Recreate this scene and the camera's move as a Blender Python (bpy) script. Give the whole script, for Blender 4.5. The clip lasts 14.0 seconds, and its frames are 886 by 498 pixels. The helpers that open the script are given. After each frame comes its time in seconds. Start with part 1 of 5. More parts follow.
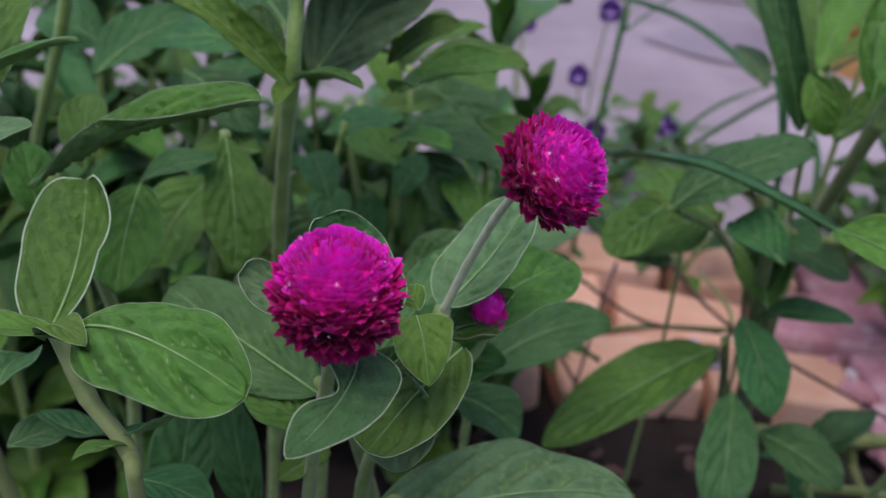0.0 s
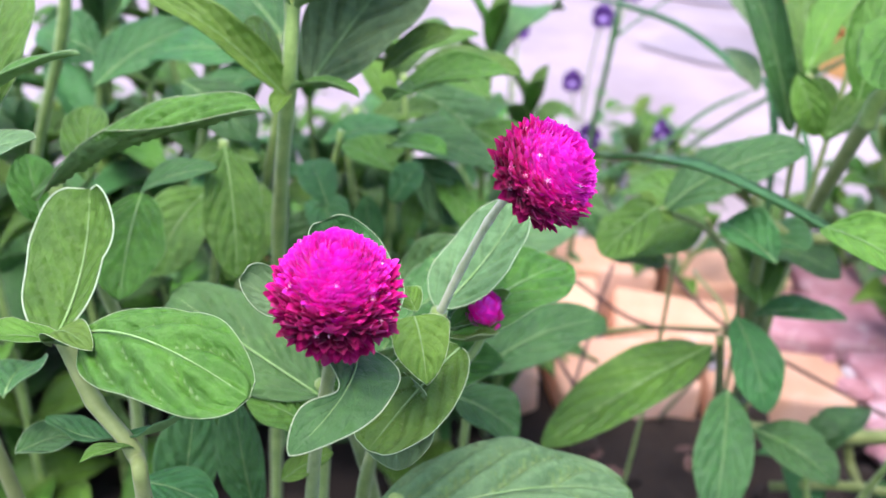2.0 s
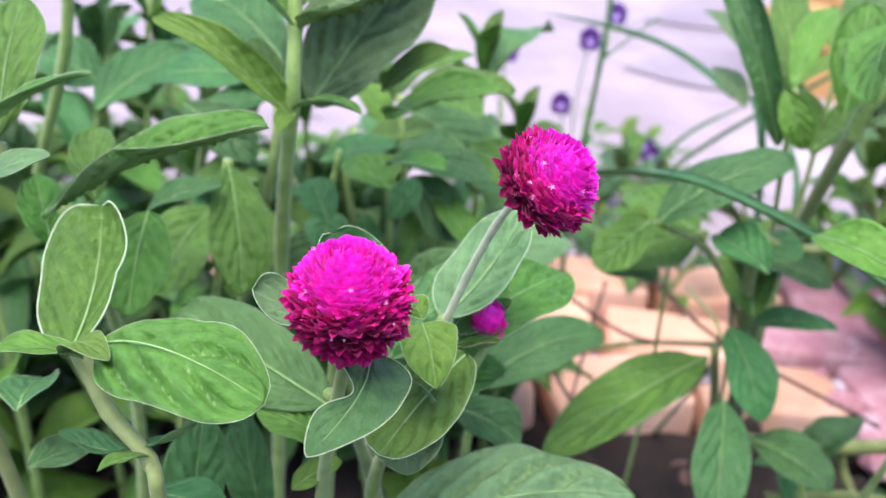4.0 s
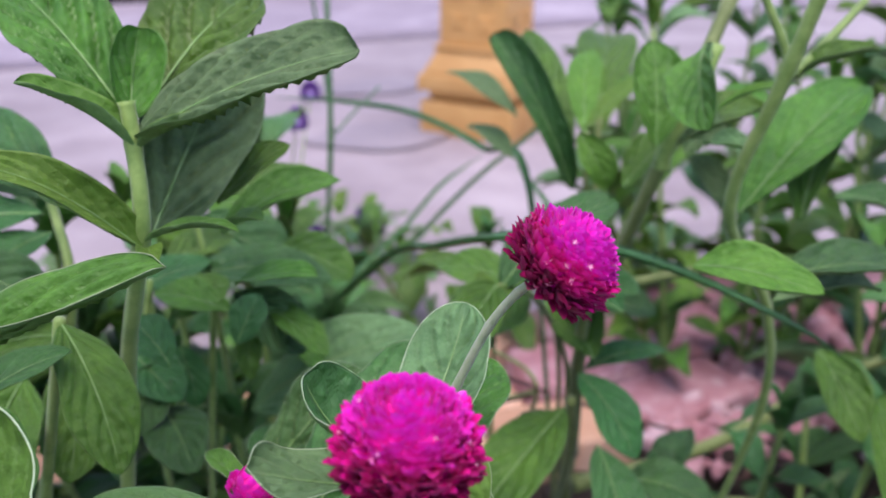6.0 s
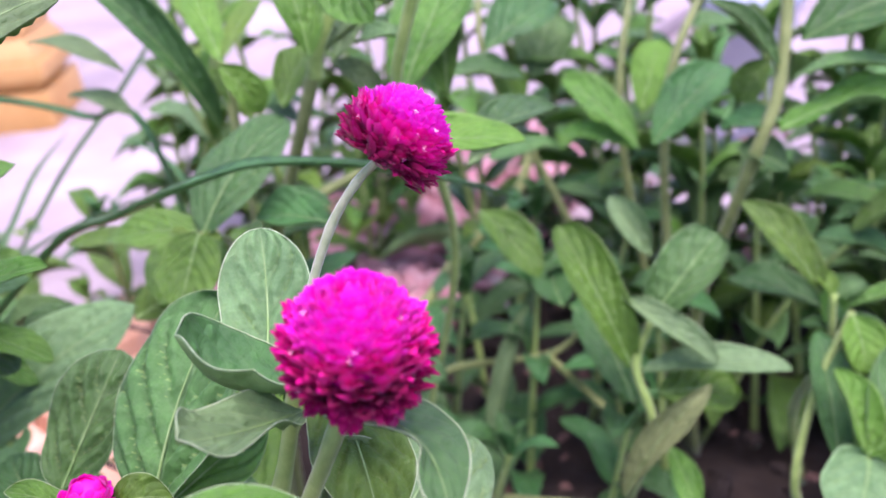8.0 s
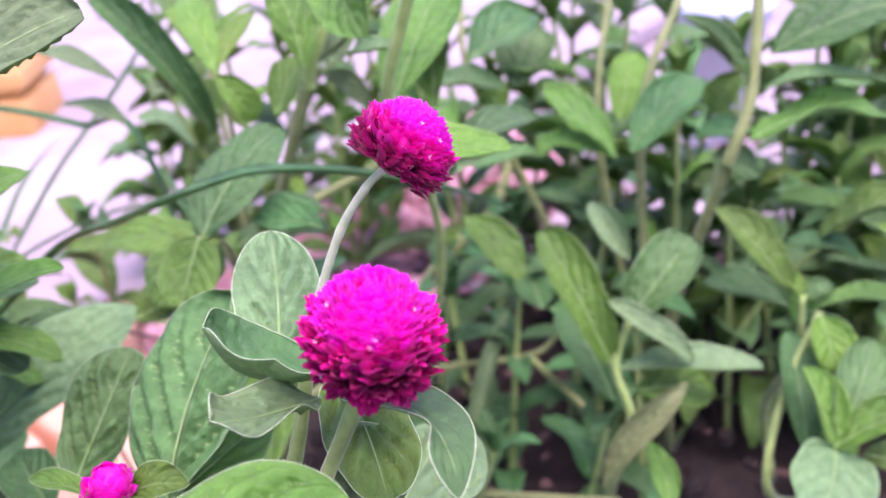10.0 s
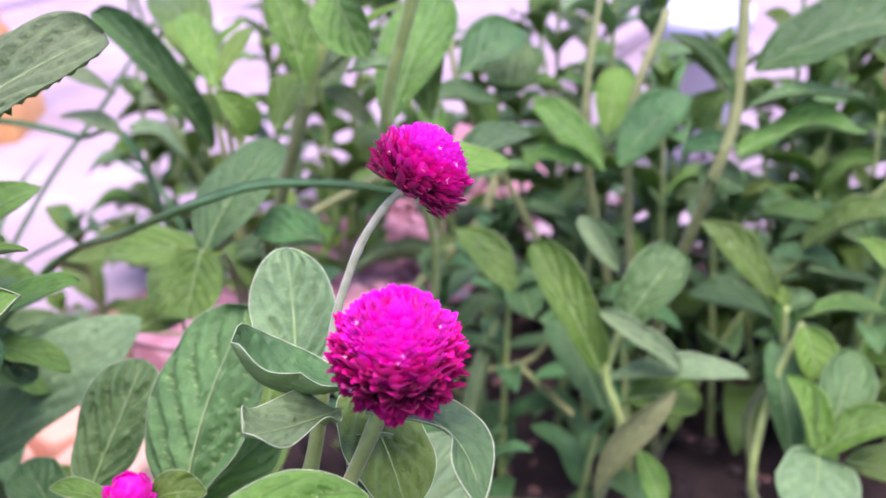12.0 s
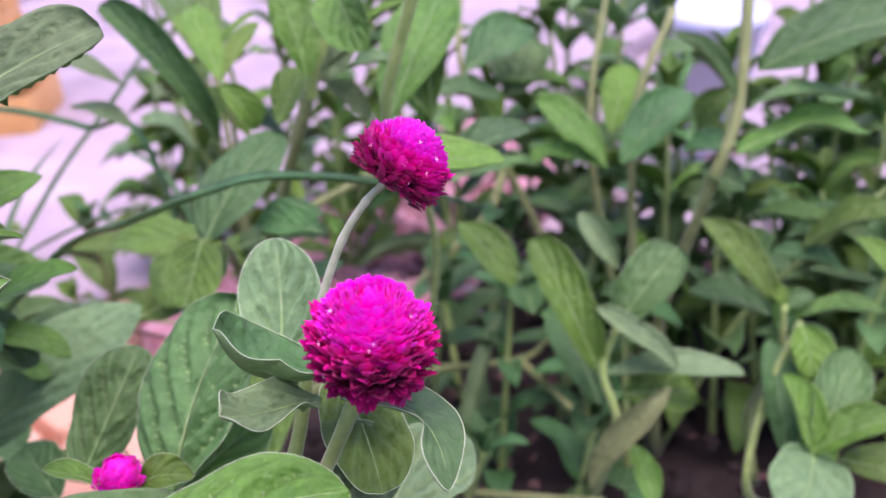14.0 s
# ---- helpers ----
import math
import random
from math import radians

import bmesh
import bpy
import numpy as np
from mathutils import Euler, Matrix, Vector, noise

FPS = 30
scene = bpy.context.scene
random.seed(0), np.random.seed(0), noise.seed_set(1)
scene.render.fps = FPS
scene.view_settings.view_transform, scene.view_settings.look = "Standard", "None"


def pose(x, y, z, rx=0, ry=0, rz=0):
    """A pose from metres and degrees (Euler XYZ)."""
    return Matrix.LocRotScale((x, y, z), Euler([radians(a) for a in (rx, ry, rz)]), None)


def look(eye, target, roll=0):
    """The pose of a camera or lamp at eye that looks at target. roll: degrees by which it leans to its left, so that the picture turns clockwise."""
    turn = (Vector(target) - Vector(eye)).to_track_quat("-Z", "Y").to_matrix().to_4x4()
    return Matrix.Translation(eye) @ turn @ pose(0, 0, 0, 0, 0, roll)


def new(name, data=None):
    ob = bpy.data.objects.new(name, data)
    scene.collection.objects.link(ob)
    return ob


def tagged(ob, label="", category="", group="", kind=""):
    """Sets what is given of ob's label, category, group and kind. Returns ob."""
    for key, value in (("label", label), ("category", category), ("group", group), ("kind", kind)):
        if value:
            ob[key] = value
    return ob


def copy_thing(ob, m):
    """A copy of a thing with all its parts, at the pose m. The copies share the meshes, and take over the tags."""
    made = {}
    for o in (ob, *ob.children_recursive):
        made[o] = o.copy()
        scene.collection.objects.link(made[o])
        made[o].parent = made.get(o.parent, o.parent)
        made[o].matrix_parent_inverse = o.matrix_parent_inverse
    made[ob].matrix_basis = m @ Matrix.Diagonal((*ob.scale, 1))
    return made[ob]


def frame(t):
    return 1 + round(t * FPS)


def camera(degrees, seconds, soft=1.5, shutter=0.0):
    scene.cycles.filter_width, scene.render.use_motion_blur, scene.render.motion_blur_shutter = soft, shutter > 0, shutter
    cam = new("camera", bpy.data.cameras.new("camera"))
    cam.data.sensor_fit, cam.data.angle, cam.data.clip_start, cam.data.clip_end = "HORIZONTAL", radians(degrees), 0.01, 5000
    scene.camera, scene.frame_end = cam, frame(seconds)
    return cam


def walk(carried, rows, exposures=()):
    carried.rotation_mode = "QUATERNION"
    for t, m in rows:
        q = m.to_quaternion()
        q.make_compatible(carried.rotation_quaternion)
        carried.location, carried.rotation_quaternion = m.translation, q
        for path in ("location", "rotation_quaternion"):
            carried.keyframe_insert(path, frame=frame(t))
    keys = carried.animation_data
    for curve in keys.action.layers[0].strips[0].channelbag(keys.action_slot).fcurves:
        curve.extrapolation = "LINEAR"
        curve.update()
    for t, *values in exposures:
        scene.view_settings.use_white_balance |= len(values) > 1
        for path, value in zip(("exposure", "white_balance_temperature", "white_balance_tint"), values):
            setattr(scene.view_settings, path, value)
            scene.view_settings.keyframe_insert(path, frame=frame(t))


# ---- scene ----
EYE = 0.40
cam = camera(49.0, 14.0)
ROWS = [  # seconds, x, y, z above the first eye, yaw, pitch, lean to the left
    (0.0, 0.0000, 0.0000, 0.0000, -0.00, -30.05, 4.25),
    (0.5, -0.0002, -0.0025, 0.0007, 0.28, -30.10, 3.77),
    (1.0, 0.0005, -0.0045, 0.0015, 0.01, -29.97, 3.97),
    (1.5, 0.0002, -0.0053, 0.0028, -0.07, -29.76, 3.63),
    (2.0, 0.0007, -0.0054, 0.0016, -0.06, -29.58, 3.33),
    (4.5, -0.0072, -0.0140, 0.0007, -1.46, -26.54, 2.40),
    (5.0, -0.0221, -0.0076, -0.0025, -6.80, -24.31, 1.64),
    (5.5, -0.0436, 0.0085, -0.0048, -14.36, -24.08, 0.73),
    (6.0, -0.0645, 0.0271, -0.0072, -22.43, -23.00, -0.00),
    (6.5, -0.0831, 0.0410, -0.0127, -32.51, -22.36, -2.18),
    (7.0, -0.0978, 0.0521, -0.0188, -40.37, -27.22, -2.51),
    (7.5, -0.1038, 0.0550, -0.0109, -47.74, -27.01, -8.13),
    (7.7, -0.1068, 0.0574, -0.0164, -49.73, -27.37, -6.57),
    (9.8, -0.1239, 0.0566, -0.0140, -52.79, -25.98, -4.83),
    (10.0, -0.1264, 0.0524, -0.0096, -52.44, -26.71, -4.97),
    (10.5, -0.1325, 0.0498, -0.0057, -52.51, -26.66, -4.85),
    (11.0, -0.1352, 0.0492, -0.0023, -52.64, -26.46, -4.60),
    (11.5, -0.1340, 0.0501, -0.0031, -52.89, -26.42, -4.51),
    (12.0, -0.1371, 0.0544, -0.0023, -54.02, -26.44, -4.13),
    (12.5, -0.1395, 0.0488, 0.0002, -54.03, -26.60, -3.84),
    (13.0, -0.1394, 0.0474, -0.0005, -53.84, -26.74, -3.59),
    (13.5, -0.1376, 0.0459, -0.0008, -53.30, -26.67, -3.79),
    (14.0, -0.1359, 0.0449, -0.0013, -52.80, -26.65, -3.86),
]
# exposure and white balance of the picture, and the depth that is sharp
EXPOSURES = [(0.0, 0.2, 6250, 33), (0.6, 0.22, 6250, 33), (1.0, 1.02, 6350, 29), (1.6, 1.66, 6350, 29), (4.5, 1.6, 6350, 29), (5.5, 0.98, 6400, 26), (6.0, 0.94, 6400, 30),
             (6.5, 1.18, 6400, 36), (7.0, 1.4, 6350, 41), (7.5, 1.54, 6350, 45), (10.0, 1.88, 6350, 60), (12.5, 1.6, 6350, 60), (14.0, 1.42, 6400, 60)]
cam.data.dof.use_dof, cam.data.dof.focus_distance, cam.data.dof.aperture_fstop = True, 0.203, 16.0
walk(cam, [(t, pose(x, y, EYE + z) @ pose(0, 0, 0, 0, 0, yaw) @ pose(0, 0, 0, 90 + pitch) @ pose(0, 0, 0, 0, 0, lean)) for t, x, y, z, yaw, pitch, lean in ROWS], EXPOSURES)

# world, sun and exposure
world = bpy.data.worlds.new("sky")
scene.world = world
world.use_nodes = True
wn = world.node_tree
sky = wn.nodes.new("ShaderNodeTexSky")
sky.sky_type, sky.sun_disc = "NISHITA", False
sky.sun_elevation, sky.sun_rotation = radians(74), radians(200)
wn.links.new(sky.outputs[0], wn.nodes["Background"].inputs[0])
wn.nodes["Background"].inputs[1].default_value = 0.125
sun = bpy.data.lights.new("sun", "SUN")
sun.energy, sun.angle, sun.color = 2.0, radians(50), (1.0, 0.965, 0.925)
sun_ob = new("sun", sun)
sun_ob.matrix_world = look((-0.75, -2.1, 8), (0, 0, 0))


# ---- materials ----
class Nodes:
    def __init__(self, name):
        self.m = bpy.data.materials.new(name)
        self.m.use_nodes = True
        self.t = self.m.node_tree
        self.bsdf = self.t.nodes["Principled BSDF"]

    def add(self, kind, operation="", blend_type=""):
        n = self.t.nodes.new("ShaderNode" + kind)
        if operation:
            n.operation = operation
        if blend_type:
            n.blend_type = blend_type
        return n

    def link(self, a, b):
        self.t.links.new(a, b)

    def noise(self, scale, detail=4.0, rough=0.6, coords="Object"):
        c = self.add("TexCoord")
        n = self.add("TexNoise")
        n.inputs["Scale"].default_value, n.inputs["Detail"].default_value, n.inputs["Roughness"].default_value = scale, detail, rough
        self.link(c.outputs[coords], n.inputs["Vector"])
        return n.outputs["Fac"]

    def ramp(self, fac, *stops):
        r = self.add("ValToRGB")
        while len(r.color_ramp.elements) < len(stops):
            r.color_ramp.elements.new(0.5)
        for e, (p, c) in zip(r.color_ramp.elements, stops):
            e.position, e.color = p, (c, c, c, 1) if isinstance(c, (int, float)) else (*c, 1)
        self.link(fac, r.inputs[0])
        return r.outputs[0]

    def math(self, op, a, b=0.0, c=0.0):
        n = self.add("Math", operation=op)
        for i, v in enumerate((a, b, c)):
            if isinstance(v, (int, float)):
                n.inputs[i].default_value = v
            else:
                self.link(v, n.inputs[i])
        return n.outputs[0]

    def mix(self, fac, a, b, kind="MIX"):
        n = self.add("MixRGB", blend_type=kind)
        for i, v in enumerate((fac, a, b)):
            if isinstance(v, (int, float)):
                n.inputs[i].default_value = v if i == 0 else (v, v, v, 1)
            elif isinstance(v, tuple):
                n.inputs[i].default_value = (*v, 1)
            else:
                self.link(v, n.inputs[i])
        return n.outputs[0]

    def bump(self, height, strength, distance):
        n = self.add("Bump")
        n.inputs["Strength"].default_value, n.inputs["Distance"].default_value = strength, distance
        self.link(height, n.inputs["Height"])
        self.link(n.outputs[0], self.bsdf.inputs["Normal"])


def leaf_material(name, deep, fresh, glow, vein_col, rough=0.38, through_light=0.17, gloss=0.36):
    """Leaf blade: blotches, paler side veins and margin from the leaf's own coordinates, fine hairs, light through the blade."""
    n = Nodes(name)
    uv = n.add("UVMap")
    sep = n.add("SeparateXYZ")
    n.link(uv.outputs[0], sep.inputs[0])
    across = n.math("ABSOLUTE", n.math("MULTIPLY_ADD", sep.outputs[0], 2.0, -1.0))
    along = sep.outputs[1]
    rnd = n.add("ObjectInfo").outputs["Random"]
    big, fine = n.noise(55, 3), n.noise(1500, 5, 0.7)
    mid = n.noise(240, 4, 0.6)
    col = n.mix(n.ramp(big, (0.32, 0.25), (0.66, 1.0)), deep, fresh)
    col = n.mix(n.ramp(mid, (0.5, 0.0), (0.75, 0.55)), col, tuple(c * 1.45 for c in fresh))
    spots = n.noise(360, 3, 0.55)
    cell = n.math("MULTIPLY", n.ramp(spots, (0.5, 0.0), (0.6, 1.0)), n.ramp(big, (0.4, 0.0), (0.62, 0.22)))
    col = n.mix(cell, col, tuple(c * 0.75 for c in deep))
    col = n.mix(n.math("MULTIPLY", n.ramp(fine, (0.44, 0.0), (0.68, 1.0)), 0.16), col, glow)
    slant = n.math("SUBTRACT", n.math("MULTIPLY", along, 4.6), n.math("MULTIPLY", n.math("POWER", across, 1.25), 2.5))
    wavy = n.math("ADD", slant, n.math("MULTIPLY", big, 0.12))
    saw = n.math("PINGPONG", wavy, 0.5)
    vein = n.math("SUBTRACT", 1.0, n.math("SMOOTH_MIN", n.math("MULTIPLY", saw, 9.0), 1.0, 0.3))
    mid_line = n.ramp(across, (0.0, 1.0), (0.05, 0.0))
    rim = n.ramp(across, (0.93, 0.0), (0.985, 1.0))
    col = n.mix(n.math("MULTIPLY", vein, 0.04), col, vein_col)
    col = n.mix(n.math("MULTIPLY", mid_line, 0.14), col, vein_col)
    col = n.mix(n.math("MULTIPLY", rim, 0.1), col, tuple(min(1, c * 1.25) for c in vein_col))
    hsv = n.add("HueSaturation")
    n.link(col, hsv.inputs["Color"])
    n.link(n.math("MULTIPLY_ADD", rnd, 0.03, 0.485), hsv.inputs["Hue"])
    n.link(n.math("MULTIPLY_ADD", rnd, 0.42, 0.9), hsv.inputs["Value"])
    hsv.inputs["Saturation"].default_value = 1.06
    n.link(hsv.outputs[0], n.bsdf.inputs["Base Color"])
    n.link(n.math("SUBTRACT", n.math("MULTIPLY_ADD", fine, 0.3, rough - 0.19), n.math("MULTIPLY", cell, 0.14)), n.bsdf.inputs["Roughness"])
    n.bsdf.inputs["Specular IOR Level"].default_value = gloss
    n.bsdf.inputs["Sheen Weight"].default_value = 0.02
    n.bsdf.inputs["Sheen Roughness"].default_value = 0.4
    h = n.math("ADD", n.math("MULTIPLY", vein, -0.1), n.math("ADD", n.math("MULTIPLY", fine, 0.45), n.math("MULTIPLY", mid, 0.8)))
    cells = n.add("TexVoronoi")
    cells.feature = "SMOOTH_F1"
    cells.inputs["Scale"].default_value = 330
    n.link(n.add("TexCoord").outputs["Object"], cells.inputs["Vector"])
    h = n.math("ADD", h, n.math("MULTIPLY", cells.outputs["Distance"], -1.1))
    h = n.math("SUBTRACT", h, n.math("MULTIPLY", cell, 0.5))
    n.bump(h, 0.75, 0.0013)
    tl = n.add("BsdfTranslucent")
    lift = n.mix(1.0, hsv.outputs[0], (0.85, 1.3, 0.5), "MULTIPLY")
    n.link(lift, tl.inputs[0])
    mixer = n.add("MixShader")
    mixer.inputs[0].default_value = through_light
    out = n.t.nodes["Material Output"]
    n.link(n.bsdf.outputs[0], mixer.inputs[1])
    n.link(tl.outputs[0], mixer.inputs[2])
    n.link(mixer.outputs[0], out.inputs[0])
    return n.m


LEAF = leaf_material("leaf_green", (0.03, 0.1, 0.013), (0.083, 0.205, 0.03), (0.19, 0.32, 0.115), (0.34, 0.48, 0.22))
DARK = leaf_material("leaf_dark", (0.021, 0.083, 0.022), (0.052, 0.156, 0.041), (0.125, 0.25, 0.105), (0.25, 0.38, 0.19), 0.36, 0.14)
FRESH = leaf_material("leaf_fresh", (0.066, 0.172, 0.022), (0.13, 0.262, 0.044), (0.25, 0.38, 0.13), (0.38, 0.5, 0.19), 0.44, 0.3)
PALE = leaf_material("leaf_pale", (0.08, 0.175, 0.068), (0.16, 0.285, 0.118), (0.29, 0.4, 0.235), (0.43, 0.56, 0.34), 0.5, 0.32)
UNDER = leaf_material("leaf_underside", (0.105, 0.205, 0.06), (0.18, 0.305, 0.105), (0.3, 0.42, 0.22), (0.42, 0.54, 0.34), 0.6, 0.2)
GREY = leaf_material("leaf_grey_green", (0.032, 0.108, 0.026), (0.076, 0.196, 0.054), (0.2, 0.33, 0.16), (0.36, 0.47, 0.3), 0.4, 0.14)
DRY = leaf_material("leaf_dry", (0.08, 0.11, 0.035), (0.14, 0.175, 0.065), (0.28, 0.27, 0.17), (0.42, 0.4, 0.25), 0.7, 0.2)
BLADE = leaf_material("grass_blade", (0.035, 0.13, 0.04), (0.08, 0.22, 0.075), (0.13, 0.27, 0.13), (0.15, 0.29, 0.15), 0.4, 0.15)
MARGIN = leaf_material("leaf_margin", (0.33, 0.45, 0.23), (0.46, 0.57, 0.36), (0.58, 0.64, 0.5), (0.58, 0.64, 0.5), 0.7, 0.25)


def plain_material(name, a, b, scale, rough, bump=0.0, bump_scale=None, distance=0.001, c=None, c_scale=20, sheen=0.0):
    """Two tones mixed by a coarse pattern, a third in blotches, with fine relief."""
    n = Nodes(name)
    col = n.mix(n.ramp(n.noise(scale, 5), (0.35, 0.0), (0.65, 1.0)), a, b)
    if c:
        col = n.mix(n.ramp(n.noise(c_scale, 3), (0.52, 0.0), (0.68, 0.85)), col, c)
    rnd = n.add("ObjectInfo").outputs["Random"]
    col = n.mix(1.0, col, n.ramp(rnd, (0.0, 0.8), (1.0, 1.15)), "MULTIPLY")
    n.link(col, n.bsdf.inputs["Base Color"])
    fine = n.noise(bump_scale or scale * 6, 6, 0.7)
    n.link(n.math("MULTIPLY_ADD", fine, 0.2, rough - 0.1), n.bsdf.inputs["Roughness"])
    n.bsdf.inputs["Sheen Weight"].default_value = sheen
    if bump:
        n.bump(fine, bump, distance)
    return n.m


STEM = plain_material("stem_green", (0.15, 0.275, 0.045), (0.26, 0.4, 0.09), 160, 0.6, 0.4, 1500, 0.0003, sheen=0.3)
STEM_PALE = plain_material("stem_downy", (0.27, 0.37, 0.17), (0.4, 0.47, 0.27), 300, 0.75, 0.6, 2500, 0.0003, sheen=0.5)
STEM_OLIVE = plain_material("stem_olive", (0.14, 0.2, 0.045), (0.22, 0.285, 0.08), 120, 0.6, 0.4, 1200, 0.0003, sheen=0.2)
RIB = plain_material("midrib_pale", (0.16, 0.33, 0.08), (0.26, 0.43, 0.16), 300, 0.6)


def bract_material(name, stops, light_through):
    """Papery bract: redder at its foot, paler fibres, light through it."""
    n = Nodes(name)
    uv, sp = n.add("UVMap"), n.add("SeparateXYZ")
    n.link(uv.outputs[0], sp.inputs[0])
    col = n.ramp(sp.outputs[1], *stops)
    col = n.mix(1.0, col, n.ramp(n.add("ObjectInfo").outputs["Random"], (0.0, 0.88), (1.0, 1.0)), "MULTIPLY")
    col = n.mix(1.0, col, n.ramp(n.add("NewGeometry").outputs["Random Per Island"], (0.0, 0.84), (1.0, 1.0)), "MULTIPLY")
    col = n.mix(n.ramp(n.noise(1600, 4), (0.55, 0.0), (0.75, 0.25)), col, (0.75, 0.05, 0.5))
    n.link(col, n.bsdf.inputs["Base Color"])
    n.bsdf.inputs["Roughness"].default_value = 0.42
    n.bsdf.inputs["Sheen Weight"].default_value = 0.1
    n.bump(n.noise(2500, 3), 0.15, 0.0002)
    tl, mx = n.add("BsdfTranslucent"), n.add("MixShader")
    n.link(col, tl.inputs[0])
    mx.inputs[0].default_value = light_through
    n.link(n.bsdf.outputs[0], mx.inputs[1])
    n.link(tl.outputs[0], mx.inputs[2])
    n.link(mx.outputs[0], n.t.nodes["Material Output"].inputs[0])
    return n


# lower bracts are older and redder; their darkening also paints in the head's shade
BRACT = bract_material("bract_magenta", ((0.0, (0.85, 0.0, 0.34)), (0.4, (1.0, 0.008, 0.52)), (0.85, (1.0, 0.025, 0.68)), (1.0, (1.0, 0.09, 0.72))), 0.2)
MID_BRACT = bract_material("bract_red_magenta_half_shaded", ((0.0, (0.4, 0.0, 0.12)), (0.4, (0.66, 0.001, 0.2)), (0.85, (0.86, 0.006, 0.31)), (1.0, (0.68, 0.015, 0.26))), 0.2)
OLD_SHADED_BRACT = bract_material("bract_crimson_shaded", ((0.0, (0.14, 0.0, 0.025)), (0.4, (0.33, 0.001, 0.075)), (0.85, (0.5, 0.003, 0.13)), (1.0, (0.42, 0.012, 0.12))), 0.4)
CORE = plain_material("flower_core", (0.85, 0.005, 0.36), (0.95, 0.008, 0.46), 500, 0.7)
FLORET = plain_material("floret_pale", (0.9, 0.36, 0.55), (0.95, 0.62, 0.72), 900, 0.5)
VIOLET = plain_material("petal_violet", (0.035, 0.008, 0.07), (0.11, 0.03, 0.22), 300, 0.5)
VIOLET_PALE = plain_material("petal_lilac", (0.34, 0.2, 0.55), (0.5, 0.34, 0.68), 300, 0.5)
SOIL = plain_material("soil", (0.02, 0.0145, 0.009), (0.042, 0.029, 0.018), 30, 0.95, 0.9, 260, 0.004, (0.066, 0.047, 0.031), 14)
PAVE = plain_material("pavement_concrete", (0.235, 0.2, 0.205), (0.32, 0.28, 0.285), 7, 0.85, 0.5, 160, 0.002, (0.39, 0.345, 0.35), 3.2)
PAVE_GREY = plain_material("pavement_grey", (0.27, 0.235, 0.265), (0.34, 0.3, 0.335), 6, 0.85, 0.5, 160, 0.002, (0.46, 0.41, 0.445), 3)
STAIN = plain_material("damp_concrete", (0.24, 0.21, 0.225), (0.31, 0.275, 0.285), 9, 0.7, 0.4, 160, 0.002)
OCHRE = plain_material("ochre_brick", (0.68, 0.38, 0.22), (0.78, 0.48, 0.3), 24, 0.85, 0.6, 300, 0.0015, (0.8, 0.56, 0.42), 12)
PINK = plain_material("pink_brick", (0.38, 0.165, 0.18), (0.52, 0.29, 0.3), 40, 0.9, 0.8, 300, 0.002, (0.62, 0.46, 0.47), 34)
GOLD = plain_material("ochre_gold_paint", (0.6, 0.32, 0.09), (0.7, 0.4, 0.13), 18, 0.5, 0.4, 120, 0.002, (0.54, 0.26, 0.06), 9)
PEBBLE = plain_material("pebble", (0.5, 0.42, 0.42), (0.68, 0.62, 0.62), 90, 0.8, 0.4, 500, 0.001)
LITTER = plain_material("dead_leaf", (0.07, 0.04, 0.03), (0.17, 0.095, 0.07), 60, 0.9, 0.5, 400, 0.001)
SLATE = plain_material("dark_step", (0.022, 0.02, 0.022), (0.05, 0.045, 0.05), 12, 0.8, 0.4, 90, 0.002)
POT = plain_material("pale_blue_plastic", (0.5, 0.6, 0.74), (0.6, 0.69, 0.8), 20, 0.4)


# ---- builders ----
def mesh_object(name, bm, material, parent=None, label="", smooth=True):
    me = bpy.data.meshes.new(name)
    bm.to_mesh(me)
    bm.free()
    me.materials.append(material)
    if smooth:
        me.polygons.foreach_set("use_smooth", [True] * len(me.polygons))
    ob = new(name, me)
    ob.parent = parent
    return tagged(ob, label)


def part(name, bm, material, parent, label=""):
    return mesh_object(name, bm, material, parent, label)


def thing(name, label, category, place=(0, 0, 0), group="", kind=""):
    ob = new(name)
    ob.location = place
    ob.empty_display_size = 0.02
    bpy.context.view_layer.update()
    return tagged(ob, label, category, group, kind)


def local(parent, p):
    return Vector(p) - parent.location


def spline(points, n):
    """Points along a smooth line through the given ones."""
    pts = [Vector(p) for p in points]
    pts = [pts[0] * 2 - pts[1]] + pts + [pts[-1] * 2 - pts[-2]]
    out = []
    for i in range(1, len(pts) - 2):
        a, b, c, d = pts[i - 1:i + 3]
        for k in range(n):
            t = k / n
            out.append(0.5 * ((2 * b) + (c - a) * t + (2 * a - 5 * b + 4 * c - d) * t * t + (3 * b - a - 3 * c + d) * t ** 3))
    return out + [pts[-2]]


